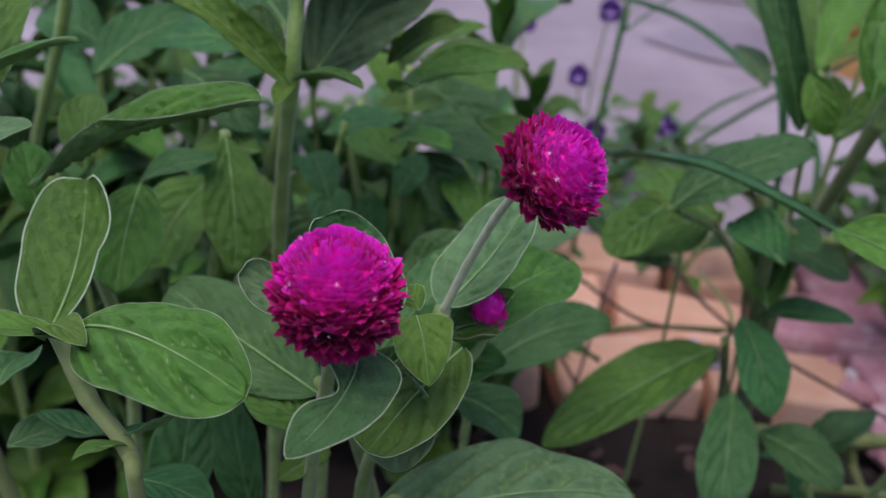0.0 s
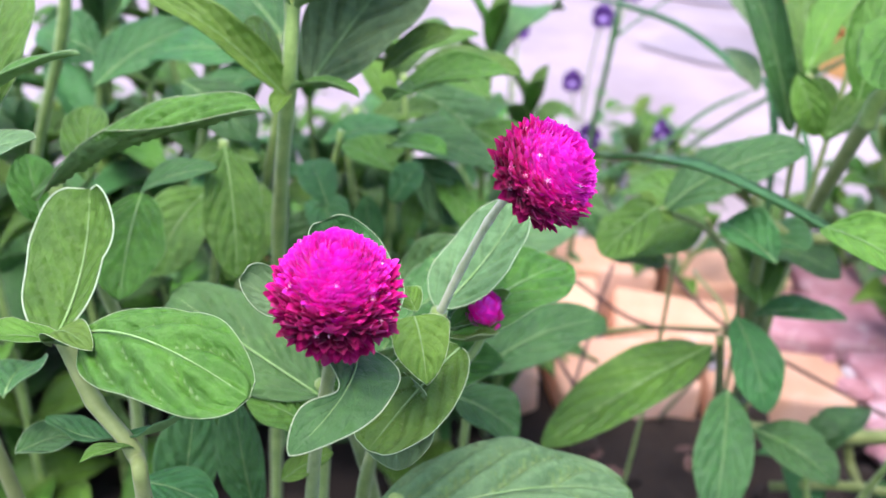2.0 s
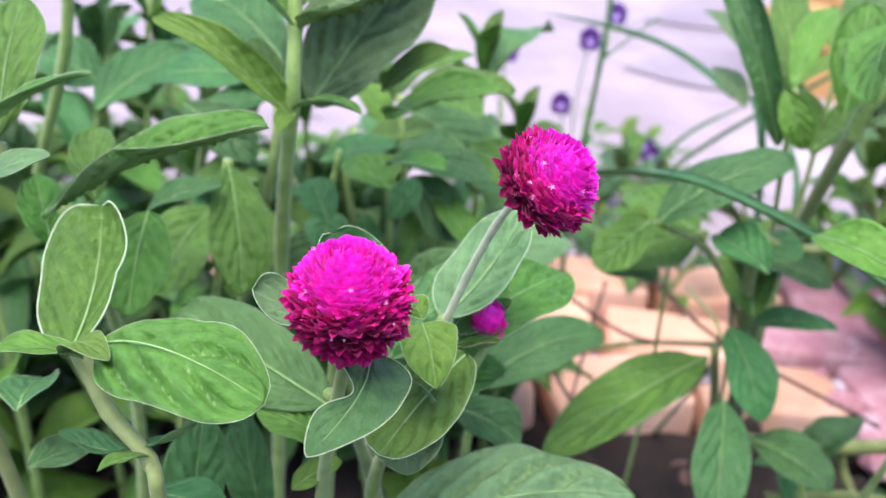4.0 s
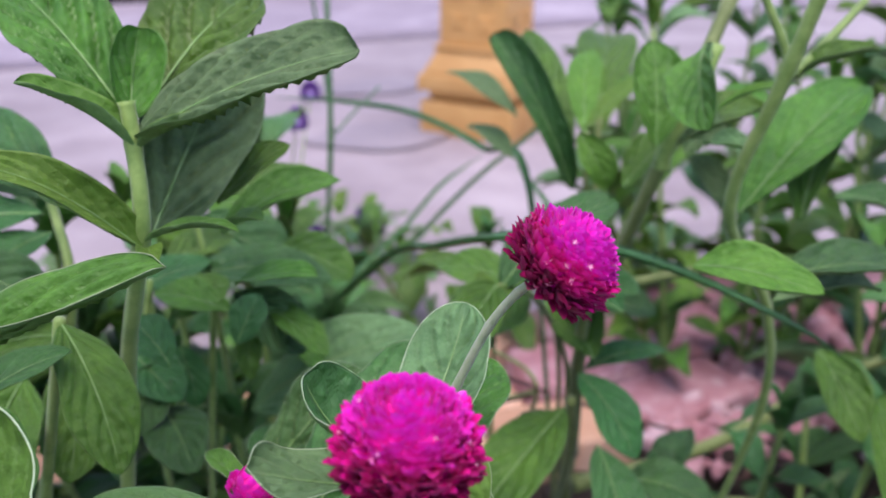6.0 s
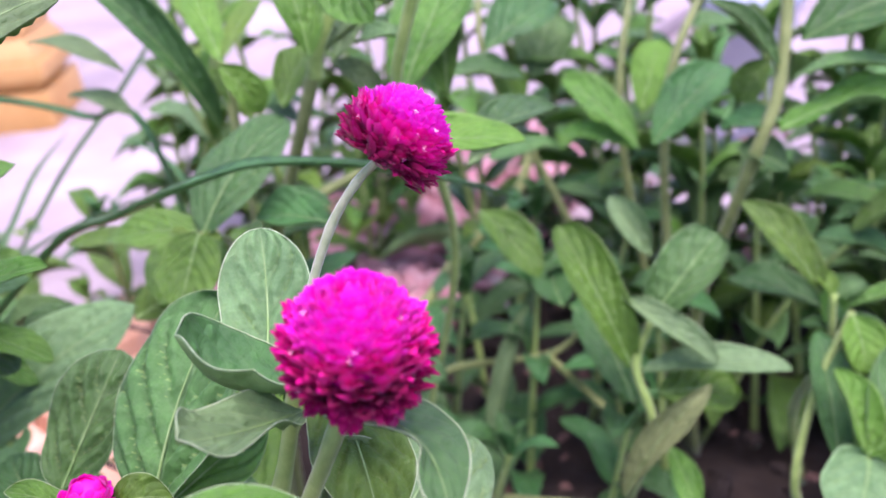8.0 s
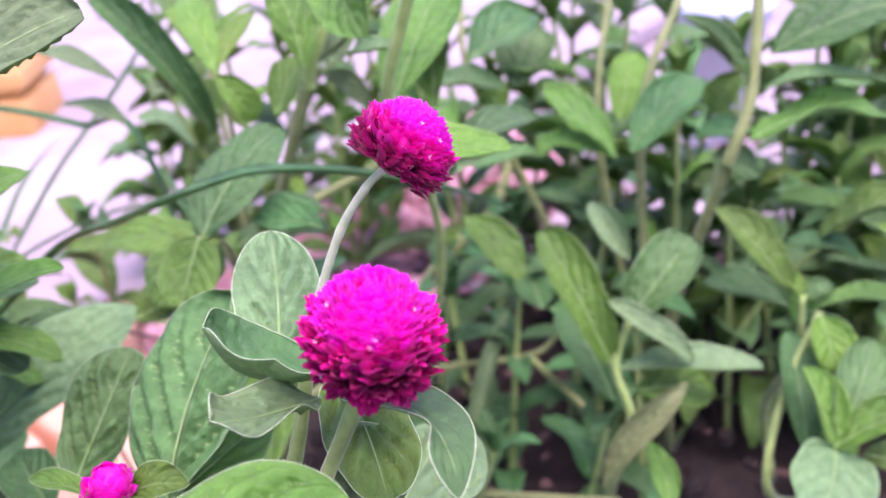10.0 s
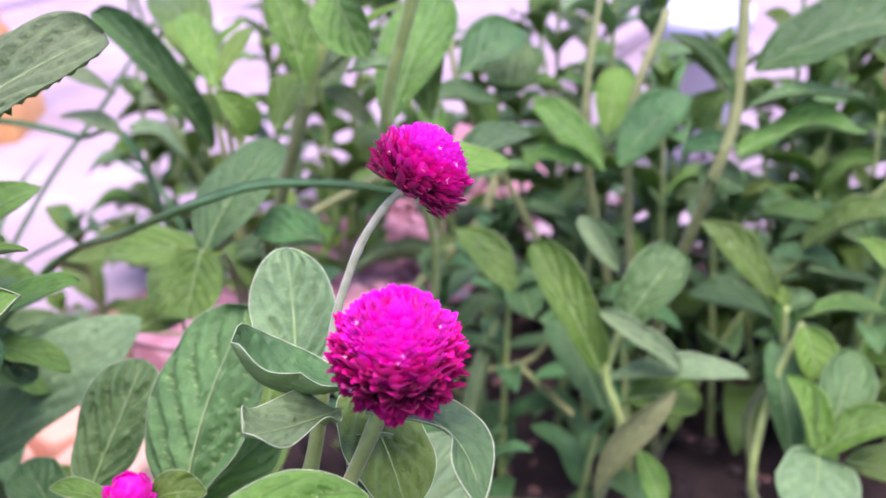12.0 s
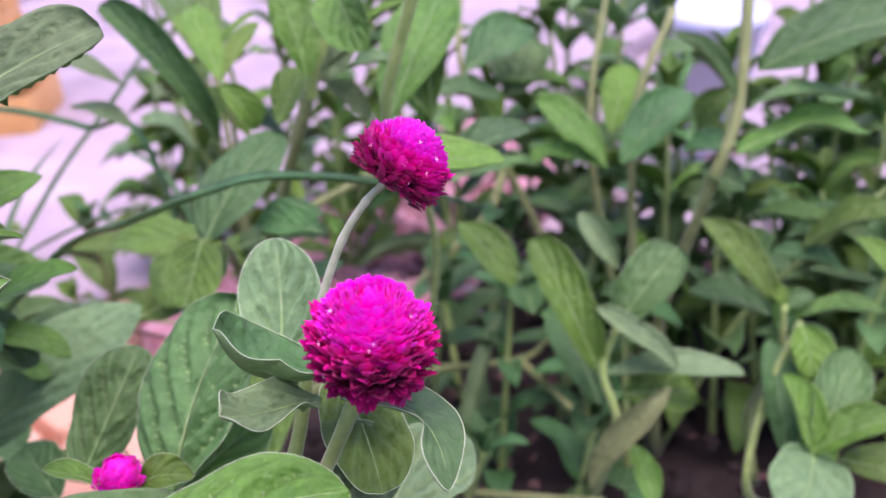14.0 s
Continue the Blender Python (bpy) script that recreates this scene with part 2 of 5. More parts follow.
def tube_mesh(points, radius, sides=8, steps=6, ridge=0.0):
    """A rounded, closed tube; radius is a function of 0..1 along it."""
    line = spline(points, steps)
    bm = bmesh.new()
    rings = []
    side = Vector((1, 0.3, 0.2))
    for i, p in enumerate(line):
        along = (line[min(i + 1, len(line) - 1)] - line[max(i - 1, 0)]).normalized()
        side = (side - along * side.dot(along)).normalized()
        other = along.cross(side)
        r = radius(i / (len(line) - 1))
        rings.append([bm.verts.new(p + (side * math.cos(a) + other * math.sin(a)) * r * (1 + ridge * math.cos(3 * a)))
                      for a in (2 * math.pi * k / sides for k in range(sides))])
    for a, b in zip(rings, rings[1:]):
        for k in range(sides):
            bm.faces.new((a[k], a[(k + 1) % sides], b[(k + 1) % sides], b[k]))
    bm.faces.new(rings[0][::-1])
    bm.faces.new(rings[-1])
    return bm


def stem(plant, points, r0, r1, material=None, name="stem", label=""):
    """A tapered stem, slightly swollen at the places it is led through."""
    pts = [local(plant, p) for p in points]
    count = max(1, len(pts) - 1)

    def radius(f):
        near = abs(f * count - round(f * count))
        return (r0 + (r1 - r0) * f) * (1 + 0.16 * math.exp(-(near * 9) ** 2))
    return part(name, tube_mesh(pts, radius, 8, 7, 0.04), material or STEM, plant, label)


def leaf(plant, base, tip, width, face, sag=0.1, fold=0.25, wave=0.1, quilt=0.0, droop=0.0, twist=0.0, shape=(0.8, 0.68),
         material=None, label="", rib=True, fine=True, margin=0.0, curl=0.0, name="leaf", rims=None, lanes=4.6, bow=0.0, pinch=None):
    """A leaf blade from base to tip that turns its upper side to face. sag: arch along its length; fold: how far the margins rise;
    droop: how far the tip bends back; twist: degrees from base to tip; rims: for either half, the degrees by which it
    is folded up at its foot, middle and tip; bow: how far the midrib swings sideways; pinch: half (0 or 1), depth and place of a waist."""
    base, tip = local(plant, base), local(plant, tip)
    axis = tip - base
    size = axis.length
    normal = Vector(face)
    normal = (normal - axis * (normal.dot(axis) / size ** 2)).normalized()
    side = axis.normalized().cross(normal)
    rng = random.Random(round((base.x * 7919 + tip.y * 4513 + tip.z * 1877) * 1000))
    phase, skew = rng.uniform(0, 6), rng.uniform(-0.12, 0.12)
    if fine and not quilt:
        quilt = 0.55
    nv, nu = (56, 22) if fine else (12, 6)
    a, b = shape
    peak = (a / (a + b)) ** a * (b / (a + b)) ** b
    half = width / 2
    bm = bmesh.new()
    uvs = bm.loops.layers.uv.new("UVMap")
    thick = min(0.00035, width * 0.02)
    spine, sides, ups = [], [], []
    for i in range(nv + 1):
        v = i / nv
        turn = Matrix.Rotation(radians(twist) * (v - 0.3), 3, axis)
        up = turn @ normal
        p = base + axis * v + normal * (size * (sag * 4 * v * (1 - v) - droop * max(0, v - 0.55) ** 2 * 3)) + side * size * (skew + 4 * bow) * v * (1 - v)
        spine.append(p), sides.append(turn @ side), ups.append(up)
    layers = []
    for shift in (0.0, -thick):
        grid = []
        for i in range(nv + 1):
            v = i / nv
            w = half * max(0.035 if i < nv else 0.0, (max(v, 0.004) ** a) * ((1 - v) ** b) / peak)
            row = []
            lobes = [w * (1 + 0.09 * noise.noise(Vector((v * 3.5, phase, k * 5.0)))) for k in (0, 1)]
            if pinch:
                lobes[pinch[0]] *= 1 - pinch[1] * math.exp(-((v - pinch[2]) / 0.17) ** 2)
            for j in range(nu + 1):
                u = 2 * j / nu - 1
                w = lobes[0 if u < 0 else 1]
                up = fold * w * abs(u) ** 1.5 + curl * w * abs(u) ** 5 + wave * half * u * u * math.sin(9 * v + phase + (1.5 if u > 0 else 0))
                up -= 0.09 * w * math.exp(-(u / 0.09) ** 2) * min(1, 3 * (1 - v))
                if quilt:
                    damp = (1 - abs(u) ** 4 * 0.9) * min(1, abs(u) * 5) * min(1, 5 * v) * min(1, 5 * (1 - v))
                    lane = lanes * v - 0.52 * lanes * abs(u) ** 1.25 + 0.08 * noise.noise(Vector((u * 2, v * 5, phase)))
                    up += quilt * half * 0.34 * (abs(math.sin(math.pi * lane)) ** 0.5 - 0.75) * damp * (0.9 + 0.5 * noise.noise(Vector((u * 3, v * 5, phase + 7))))
                    up += quilt * half * 0.2 * noise.noise(Vector((u * 1.3 + phase, v * 3, phase))) * abs(u)
                    up += quilt * half * 0.05 * noise.noise(Vector((u * width * 260, v * size * 260, phase))) * damp
                if rims:
                    r0, r1, r2 = rims[0 if u < 0 else 1]
                    bend = radians(r0 * max(0, 1 - 2 * v) + r2 * max(0, 2 * v - 1) + r1 * (1 - abs(2 * v - 1)) ** 1.5) * (0.55 + 0.45 * abs(u))
                    flat = sides[i] * u * w * math.cos(bend) + ups[i] * abs(u) * w * math.sin(bend)
                else:
                    flat = sides[i] * u * w * (1 - 0.18 * abs(fold) * u * u)
                row.append(bm.verts.new(spine[i] + flat + ups[i] * (up + shift)))
            grid.append(row)
        layers.append(grid)
    top, bottom = layers
    rims = [(row[0].co.copy(), row[-1].co.copy()) for row in top]

    def face_of(corners, coords, below=0):
        try:
            f = bm.faces.new(corners)
        except ValueError:
            return
        f.material_index = below
        for loop, c in zip(f.loops, coords):
            loop[uvs].uv = c
    for i in range(nv):
        for j in range(nu):
            c = [(j / nu, i / nv), ((j + 1) / nu, i / nv), ((j + 1) / nu, (i + 1) / nv), (j / nu, (i + 1) / nv)]
            face_of((top[i][j], top[i][j + 1], top[i + 1][j + 1], top[i + 1][j]), c)
            face_of((bottom[i][j + 1], bottom[i][j], bottom[i + 1][j], bottom[i + 1][j + 1]), [c[1], c[0], c[3], c[2]], 1 if fine else 0)
        for j, e in ((0, 0.0), (nu, 1.0)):
            q = (bottom[i][j], top[i][j], top[i + 1][j], bottom[i + 1][j])
            face_of(q if j == 0 else q[::-1], [(e, i / nv)] * 4)
    blade = part(name, bm, material or LEAF, plant, label)
    if fine:
        blade.data.materials.append(UNDER)
    if rib and fine:
        line = [p - u * thick * 0.5 for p, u in zip(spine[:-1:2], ups[:-1:2])]
        r = min(0.00042, width * 0.015)
        part("midrib", tube_mesh(line, lambda f: r * (1 - 0.85 * f), 5, 2), RIB, blade)
        if margin:
            edge = [row[0].copy() for row in rims] + [row[1].copy() for row in rims[-2::-1]]
            part("margin", tube_mesh(edge, lambda f: margin, 5, 1), MARGIN, blade, "pale downy margin")
    return blade


BRACT_ROWS = ((0.0, 0.13, -0.02), (0.3, 0.22, 0.03), (0.55, 0.25, 0.05), (0.7, 0.2, 0.055), (0.8, 0.165, 0.06), (0.88, 0.09, 0.07), (1.0, 0.0, 0.1))


def add_bract(bm, uvs, m):
    """One papery bract, boat-shaped with a toothed, pointed tip, 1 long along z, placed by m."""
    rows = []
    for i, (z, w, out) in enumerate(BRACT_ROWS):
        jag = (0.0, 0.0, 0.0, 0.075, -0.03, 0.06, 0.0)[i]
        rows.append([(bm.verts.new(m @ Vector((u * w, out - 0.13 * abs(u) * (w / 0.22), z + jag * (abs(u) == 1)))), z) for u in (-1, -0.5, 0, 0.5, 1)])
    for a, b in zip(rows, rows[1:]):
        for k in range(4):
            f = bm.faces.new((a[k][0], a[k + 1][0], b[k + 1][0], b[k][0]))
            for loop, (vert, z) in zip(f.loops, (a[k], a[k + 1], b[k + 1], b[k])):
                loop[uvs].uv = (0.5, z)


def bract_mesh(material):
    bm = bmesh.new()
    add_bract(bm, bm.loops.layers.uv.new("UVMap"), Matrix())
    me = bpy.data.meshes.new("bract")
    bm.to_mesh(me)
    bm.free()
    me.materials.append(material)
    me.polygons.foreach_set("use_smooth", [True] * len(me.polygons))
    return me


def floret_mesh():
    """A tiny open floret: a short tube with five pointed lobes, 1 high."""
    bm = bmesh.new()
    ring = [bm.verts.new((0.12 * math.cos(a), 0.12 * math.sin(a), 0)) for a in (2 * math.pi * k / 5 for k in range(5))]
    lip = [bm.verts.new((0.17 * math.cos(a), 0.17 * math.sin(a), 0.8)) for a in (2 * math.pi * k / 5 for k in range(5))]
    for k in range(5):
        m = (k + 1) % 5
        bm.faces.new((ring[k], ring[m], lip[m], lip[k]))
        a = 2 * math.pi * (k + 0.5) / 5
        t = bm.verts.new((0.95 * math.cos(a), 0.95 * math.sin(a), 1.0))
        bm.faces.new((lip[k], lip[m], t))
    me = bpy.data.meshes.new("floret")
    bm.to_mesh(me)
    bm.free()
    me.materials.append(FLORET)
    return me


BRACT_MESH, MID_BRACT_MESH, OLD_SHADED_BRACT_MESH, FLORET_MESH = bract_mesh(BRACT.m), bract_mesh(MID_BRACT.m), bract_mesh(OLD_SHADED_BRACT.m), floret_mesh()


def flower_head(plant, centre, axis, radius, bracts=210, squash=0.95, florets=16, seed=1, label="", low=-0.92, name="flower_head", crown=0):
    """A globe amaranth head: a dark core set all round with overlapping pointed bracts that sweep up along the axis."""
    rng = random.Random(seed)
    up = Vector(axis).normalized()
    turn = up.to_track_quat("Z", "Y").to_matrix()
    bm = bmesh.new()
    bmesh.ops.create_uvsphere(bm, u_segments=20, v_segments=12, radius=radius * 0.88)
    for v in bm.verts:
        v.co.z = (v.co.z * 0.85 + radius * 0.14) * squash
        v.co = turn @ v.co + local(plant, centre)
    head = part(name, bm, CORE, plant, label)
    c = local(plant, centre)

    def bract_pose(z, a, size, slim=1.0):
        r = math.sqrt(max(0, 1 - z * z))
        out = Vector((r * math.cos(a), r * math.sin(a), z))
        rising = Vector((-z * math.cos(a), -z * math.sin(a), r))
        lean = 0.75 - 0.4 * max(0, z) if z > -0.2 else 0.8 + (z + 0.2) * 1.1
        if name == "bud":
            lean += 1.2
        loose = 0.34 if z < 0.5 else 0.14
        grow = (out + rising * lean + Vector((rng.uniform(-loose, loose), rng.uniform(-loose, loose), rng.uniform(-loose, loose)))).normalized()
        belly = 1.04 + 0.05 * max(0, 0.4 - abs(z + 0.25)) - 0.05 * max(0, z)
        length = radius * size * rng.uniform(0.85, 1.15)
        tip = Vector((out.x * belly, out.y * belly, out.z * squash)) * radius * (1.04 + rng.uniform(-0.06, 0.1) + (rng.uniform(-0.1, 0.16) if z < 0.45 else 0))
        foot = tip - grow * length
        back = grow.cross(Vector((-math.sin(a), math.cos(a), 0))).normalized() * -1
        wide = back.cross(grow).normalized()
        roll = Matrix.Rotation(rng.uniform(-0.4, 0.4), 3, grow)
        m3 = turn @ (roll @ Matrix((wide, back, grow)).transposed())
        return Matrix.Translation(turn @ foot + c) @ m3.to_4x4() @ Matrix.Diagonal((length * slim * rng.uniform(0.85, 1.15), length * 0.9, length, 1))

    split = 0.55 if crown else 0.995
    for k in range(bracts):
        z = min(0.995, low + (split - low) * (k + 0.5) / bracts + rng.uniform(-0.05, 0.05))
        # height picks the tone: lit crown, half-shaded middle, shaded crimson underneath
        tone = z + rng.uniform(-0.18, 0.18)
        ob = new("bract", BRACT_MESH if tone > 0.48 or name == "bud" else MID_BRACT_MESH if tone > 0.05 else OLD_SHADED_BRACT_MESH)
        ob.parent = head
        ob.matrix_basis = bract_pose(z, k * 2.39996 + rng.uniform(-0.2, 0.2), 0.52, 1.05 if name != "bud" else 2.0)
    bands = (("crown", crown, 0.42, 0.998, BRACT, 0.42, 1.35), ("collar", crown // 2, 0.02, 0.5, MID_BRACT, 0.44, 1.25), ("base", crown // 3, low, 0.06, OLD_SHADED_BRACT, 0.46, 1.2))
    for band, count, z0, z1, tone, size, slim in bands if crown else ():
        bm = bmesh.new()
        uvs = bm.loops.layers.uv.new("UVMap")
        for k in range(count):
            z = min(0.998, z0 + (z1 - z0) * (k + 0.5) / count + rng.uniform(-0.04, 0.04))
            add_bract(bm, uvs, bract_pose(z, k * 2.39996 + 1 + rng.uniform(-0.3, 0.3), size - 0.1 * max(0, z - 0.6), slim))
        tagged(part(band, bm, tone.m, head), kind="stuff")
    for k in range(florets):
        z = rng.uniform(-0.35, 0.75)
        a = rng.uniform(0, 6.28)
        r = math.sqrt(1 - z * z)
        out = Vector((r * math.cos(a), r * math.sin(a), z))
        m = Matrix.Translation(turn @ (Vector((out.x, out.y, out.z * squash)) * radius * 1.04) + c) @ (turn @ (out + Vector((rng.uniform(-0.3, 0.3), rng.uniform(-0.3, 0.3), 0.3))).normalized()).to_track_quat("Z", "Y").to_matrix().to_4x4() @ Matrix.Scale(0.0008 * rng.uniform(0.6, 1.15), 4)
        ob = new("floret", FLORET_MESH)
        ob.parent = head
        ob.matrix_basis = m
    return head


def ribbon(plant, points, width, material=None, name="blade", label=""):
    """A long grass blade: a keeled, tapering band with thickness."""
    line = spline([local(plant, p) for p in points], 8)
    bm = bmesh.new()
    uvs = bm.loops.layers.uv.new("UVMap")
    rows = []
    side = None
    for i, p in enumerate(line):
        f = i / (len(line) - 1)
        along = (line[min(i + 1, len(line) - 1)] - line[max(i - 1, 0)]).normalized()
        s = along.cross(Vector((0, 0, 1)))
        side = s.normalized() if s.length > 0.05 or side is None else side
        up = side.cross(along)
        w = width / 2 * min(1, (1 - f) * 3.5 + 0.05) * min(1, 0.6 + f * 3)
        rows.append(([bm.verts.new(p - side * w + up * w * 0.4), bm.verts.new(p - up * w * 0.15), bm.verts.new(p + side * w + up * w * 0.4), bm.verts.new(p - up * w * 0.42)], f))
    for (a, fa), (b, fb) in zip(rows, rows[1:]):
        for k, (u0, u1) in enumerate(((0.05, 0.5), (0.5, 0.95), (0.95, 0.5), (0.5, 0.05))):
            f = bm.faces.new((a[k], a[(k + 1) % 4], b[(k + 1) % 4], b[k]))
            for loop, c in zip(f.loops, ((u0, fa), (u1, fa), (u1, fb), (u0, fb))):
                loop[uvs].uv = c
    return part(name, bm, material or BLADE, plant, label)


def box(bm, size, place=(0, 0, 0), bevel=0.0, turn=0.0):
    made = bmesh.ops.create_cube(bm, size=1)["verts"]
    bmesh.ops.scale(bm, vec=size, verts=made)
    bmesh.ops.rotate(bm, matrix=Matrix.Rotation(turn, 3, "Z"), verts=made)
    bmesh.ops.translate(bm, vec=place, verts=made)
    if bevel:
        edges = list({e for v in made for e in v.link_edges})
        bmesh.ops.bevel(bm, geom=edges, offset=bevel, segments=2, affect="EDGES", profile=0.6)
    return bm


# ---- the setting ----
bm = bmesh.new()
bmesh.ops.create_grid(bm, x_segments=2, y_segments=2, size=150)
ground = mesh_object("ground", bm, PAVE, None, "pale pinkish concrete ground round the flower bed")
ground.location.z = -0.03
tagged(ground, category="ground", kind="structure")



def bed_edge(y):
    """Where the soil ends towards the pale paving on the far side."""
    return 0.78 - 0.5 * max(y, -0.1) + 0.02 * math.sin(y * 23)


rng = random.Random(4)
bm = bmesh.new()
bmesh.ops.create_grid(bm, x_segments=150, y_segments=90, size=1.0)
for v in bm.verts:
    y = v.co.y * 0.72 - 0.16
    v.co = Vector((-1.15 + (v.co.x + 1) / 2 * (bed_edge(y) + 1.15), y, 0))
    v.co.z = (0.016 if v.co.y < 0.45 else 0.006) * noise.fractal(v.co * 9, 0.8, 2.0, 5) + 0.005 * noise.noise(v.co * 60) - 0.004
soil = mesh_object("flower_bed_soil", bm, SOIL, None, "dark brown crumbly soil of the flower bed")
tagged(soil, category="soil", kind="structure")

# pavement behind the bed, a grey strip beyond it and a dark step
bm = box(bmesh.new(), (7, 1.28, 0.03), (0.5, 1.32, -0.015), 0.004)
pavement = mesh_object("pavement", bm, PAVE, None, "pale pinkish concrete pavement behind the bed")
tagged(pavement, category="pavement", kind="structure")
bm = box(bmesh.new(), (7, 0.66, 0.05), (0.5, 2.29, -0.008), 0.008)
strip = mesh_object("pavement_strip", bm, PAVE_GREY, None, "slightly raised grey concrete strip")
tagged(strip, category="pavement", kind="structure")
bm = box(bmesh.new(), (3.2, 0.5, 0.2), (-0.2, 2.8, 0.08), 0.01)
step = mesh_object("step", bm, SLATE, None, "dark step beyond the grey concrete strip")
tagged(step, category="step", kind="structure")


def stain(place, rx, ry, seed):
    """A thin damp patch with an uneven outline."""
    bm = bmesh.new()
    ring, low = [], []
    for k in range(40):
        a = 2 * math.pi * k / 40
        r = 1 + 0.45 * noise.noise((math.cos(a) * 1.6 + seed, math.sin(a) * 1.6, seed)) + 0.12 * noise.noise((math.cos(a) * 7, math.sin(a) * 7, seed))
        ring.append(bm.verts.new((place[0] + rx * r * math.cos(a), place[1] + ry * r * math.sin(a), 0.004)))
    bm.faces.new(ring)
    ob = mesh_object("damp_patch", bm, STAIN, None, "grey damp patch on the pale concrete")
    return tagged(ob, category="damp patch", kind="structure")


stain((0.45, 1.57), 0.11, 0.05, 1.0)
stain((0.37, 1.29), 0.12, 0.06, 5.0)

# edging of loose bricks between bed and pavement
edging = thing("bed_edging", "row of ochre and pink bricks that edges the bed", "edging", (0, 0, 0), kind="structure")
ochre_mesh = mesh_object("brick", box(bmesh.new(), (0.095, 0.06, 0.055), (0, 0, 0), 0.005), OCHRE).data
pink_mesh = mesh_object("brick", box(bmesh.new(), (0.095, 0.06, 0.055), (0, 0, 0), 0.005), PINK).data
for ob in [o for o in scene.objects if o.name.startswith("brick")]:
    bpy.data.objects.remove(ob)
for row, y in ((0, 0.53), (1, 0.597), (2, 0.664)):
    for k in range(-10, 6):
        x = 0.125 + k * 0.104 + 0.05 * row
        b = new("brick", ochre_mesh if x < 0.27 else pink_mesh)
        b.parent = edging
        b.matrix_basis = pose(x, y + rng.uniform(-0.006, 0.006), -0.006 + rng.uniform(-0.006, 0.004), rng.uniform(-4, 4), rng.uniform(-4, 4), rng.uniform(-9, 9))


def scatter(name, count, spots, size, material, label, category, seed, flat=0.6):
    """Loose bits strewn on the ground, joined into one mesh."""
    r = random.Random(seed)
    bm = bmesh.new()
    for _ in range(count):
        x0, x1, y0, y1 = r.choice(spots)
        s = size * r.uniform(0.45, 1.3)
        made = bmesh.ops.create_icosphere(bm, subdivisions=1, radius=s)["verts"]
        m = Matrix.Translation((r.uniform(x0, x1), r.uniform(y0, y1), s * flat * 0.6 + 0.012)) @ Euler((r.uniform(-0.5, 0.5), r.uniform(-0.5, 0.5), r.uniform(0, 6))).to_matrix().to_4x4() @ Matrix.Diagonal((1.2, r.uniform(0.6, 1.0), flat, 1))
        for v in made:
            v.co = m @ (v.co * r.uniform(0.85, 1.15))
    ob = mesh_object(name, bm, material, None, label, smooth=False)
    return tagged(ob, category=category, kind="stuff")


scatter("pebbles", 170, [(0.28, 0.62, 0.42, 0.66), (0.28, 0.5, 0.45, 0.6), (-0.1, 0.2, 0.5, 0.72), (0.5, 1.2, 0.4, 0.8)], 0.006, PEBBLE, "small pale pebbles strewn along the bed's edge", "pebbles", 3)
scatter("brick_rubble", 150, [(0.27, 0.62, 0.45, 0.6), (0.28, 0.45, 0.44, 0.52)], 0.011, PINK, "broken pinkish chips of brick at the bed's edge", "rubble", 6, 0.7)
scatter("soil_clods", 420, [(-0.5, 1.2, 0.0, 0.5), (0.0, 0.6, 0.1, 0.5)], 0.007, SOIL, "dark crumbs of soil in the bed", "soil", 8, 0.8)
scatter("leaf_litter", 800, [(-0.4, 0.9, 0.1, 0.56), (0.27, 0.55, 0.45, 0.68)], 0.0055, LITTER, "brown shrivelled bits of dead leaf on the soil", "leaf litter", 9, 0.25)

# ochre pillar with a stepped foot
pillar = thing("pillar", "ochre-gold painted square pillar with stepped foot and rosettes", "pillar", (0.522, 1.284, -0.002))
TURN = radians(40.6)


def course(z0, z1, a0, a1, name):
    bm = bmesh.new()
    lo = [bm.verts.new((sx * a0 / 2, sy * a0 / 2, z0)) for sx, sy in ((-1, -1), (1, -1), (1, 1), (-1, 1))]
    hi = [bm.verts.new((sx * a1 / 2, sy * a1 / 2, z1)) for sx, sy in ((-1, -1), (1, -1), (1, 1), (-1, 1))]
    for k in range(4):
        bm.faces.new((lo[k], lo[(k + 1) % 4], hi[(k + 1) % 4], hi[k]))
    bm.faces.new(lo[::-1])
    bm.faces.new(hi)
    bmesh.ops.bevel(bm, geom=bm.edges[:], offset=0.0025, segments=2, affect="EDGES", profile=0.6)
    bmesh.ops.rotate(bm, matrix=Matrix.Rotation(TURN, 3, "Z"), verts=bm.verts)
    return part(name, bm, GOLD, pillar)


course(0.0, 0.05, 0.142, 0.142, "foot")
course(0.0505, 0.064, 0.118, 0.124, "neck")
course(0.0645, 0.088, 0.15, 0.146, "ledge")
course(0.0885, 0.118, 0.138, 0.108, "cavetto")
course(0.1185, 0.128, 0.112, 0.112, "fillet")
course(0.1285, 0.72, 0.1, 0.1, "shaft")
petal = bmesh.new()
for k in range(4):
    made = bmesh.ops.create_icosphere(petal, subdivisions=2, radius=0.0075)["verts"]
    for v in made:
        v.co = Matrix.Rotation(math.pi / 4 + k * math.pi / 2, 3, "Z") @ Vector((v.co.x * 1.1 + 0.008, v.co.y * 0.65, v.co.z * 0.35))
made = bmesh.ops.create_icosphere(petal, subdivisions=2, radius=0.004)["verts"]
rosette_mesh = bpy.data.meshes.new("rosette")
petal.to_mesh(rosette_mesh)
petal.free()
rosette_mesh.materials.append(GOLD)
rosette_mesh.polygons.foreach_set("use_smooth", [True] * len(rosette_mesh.polygons))
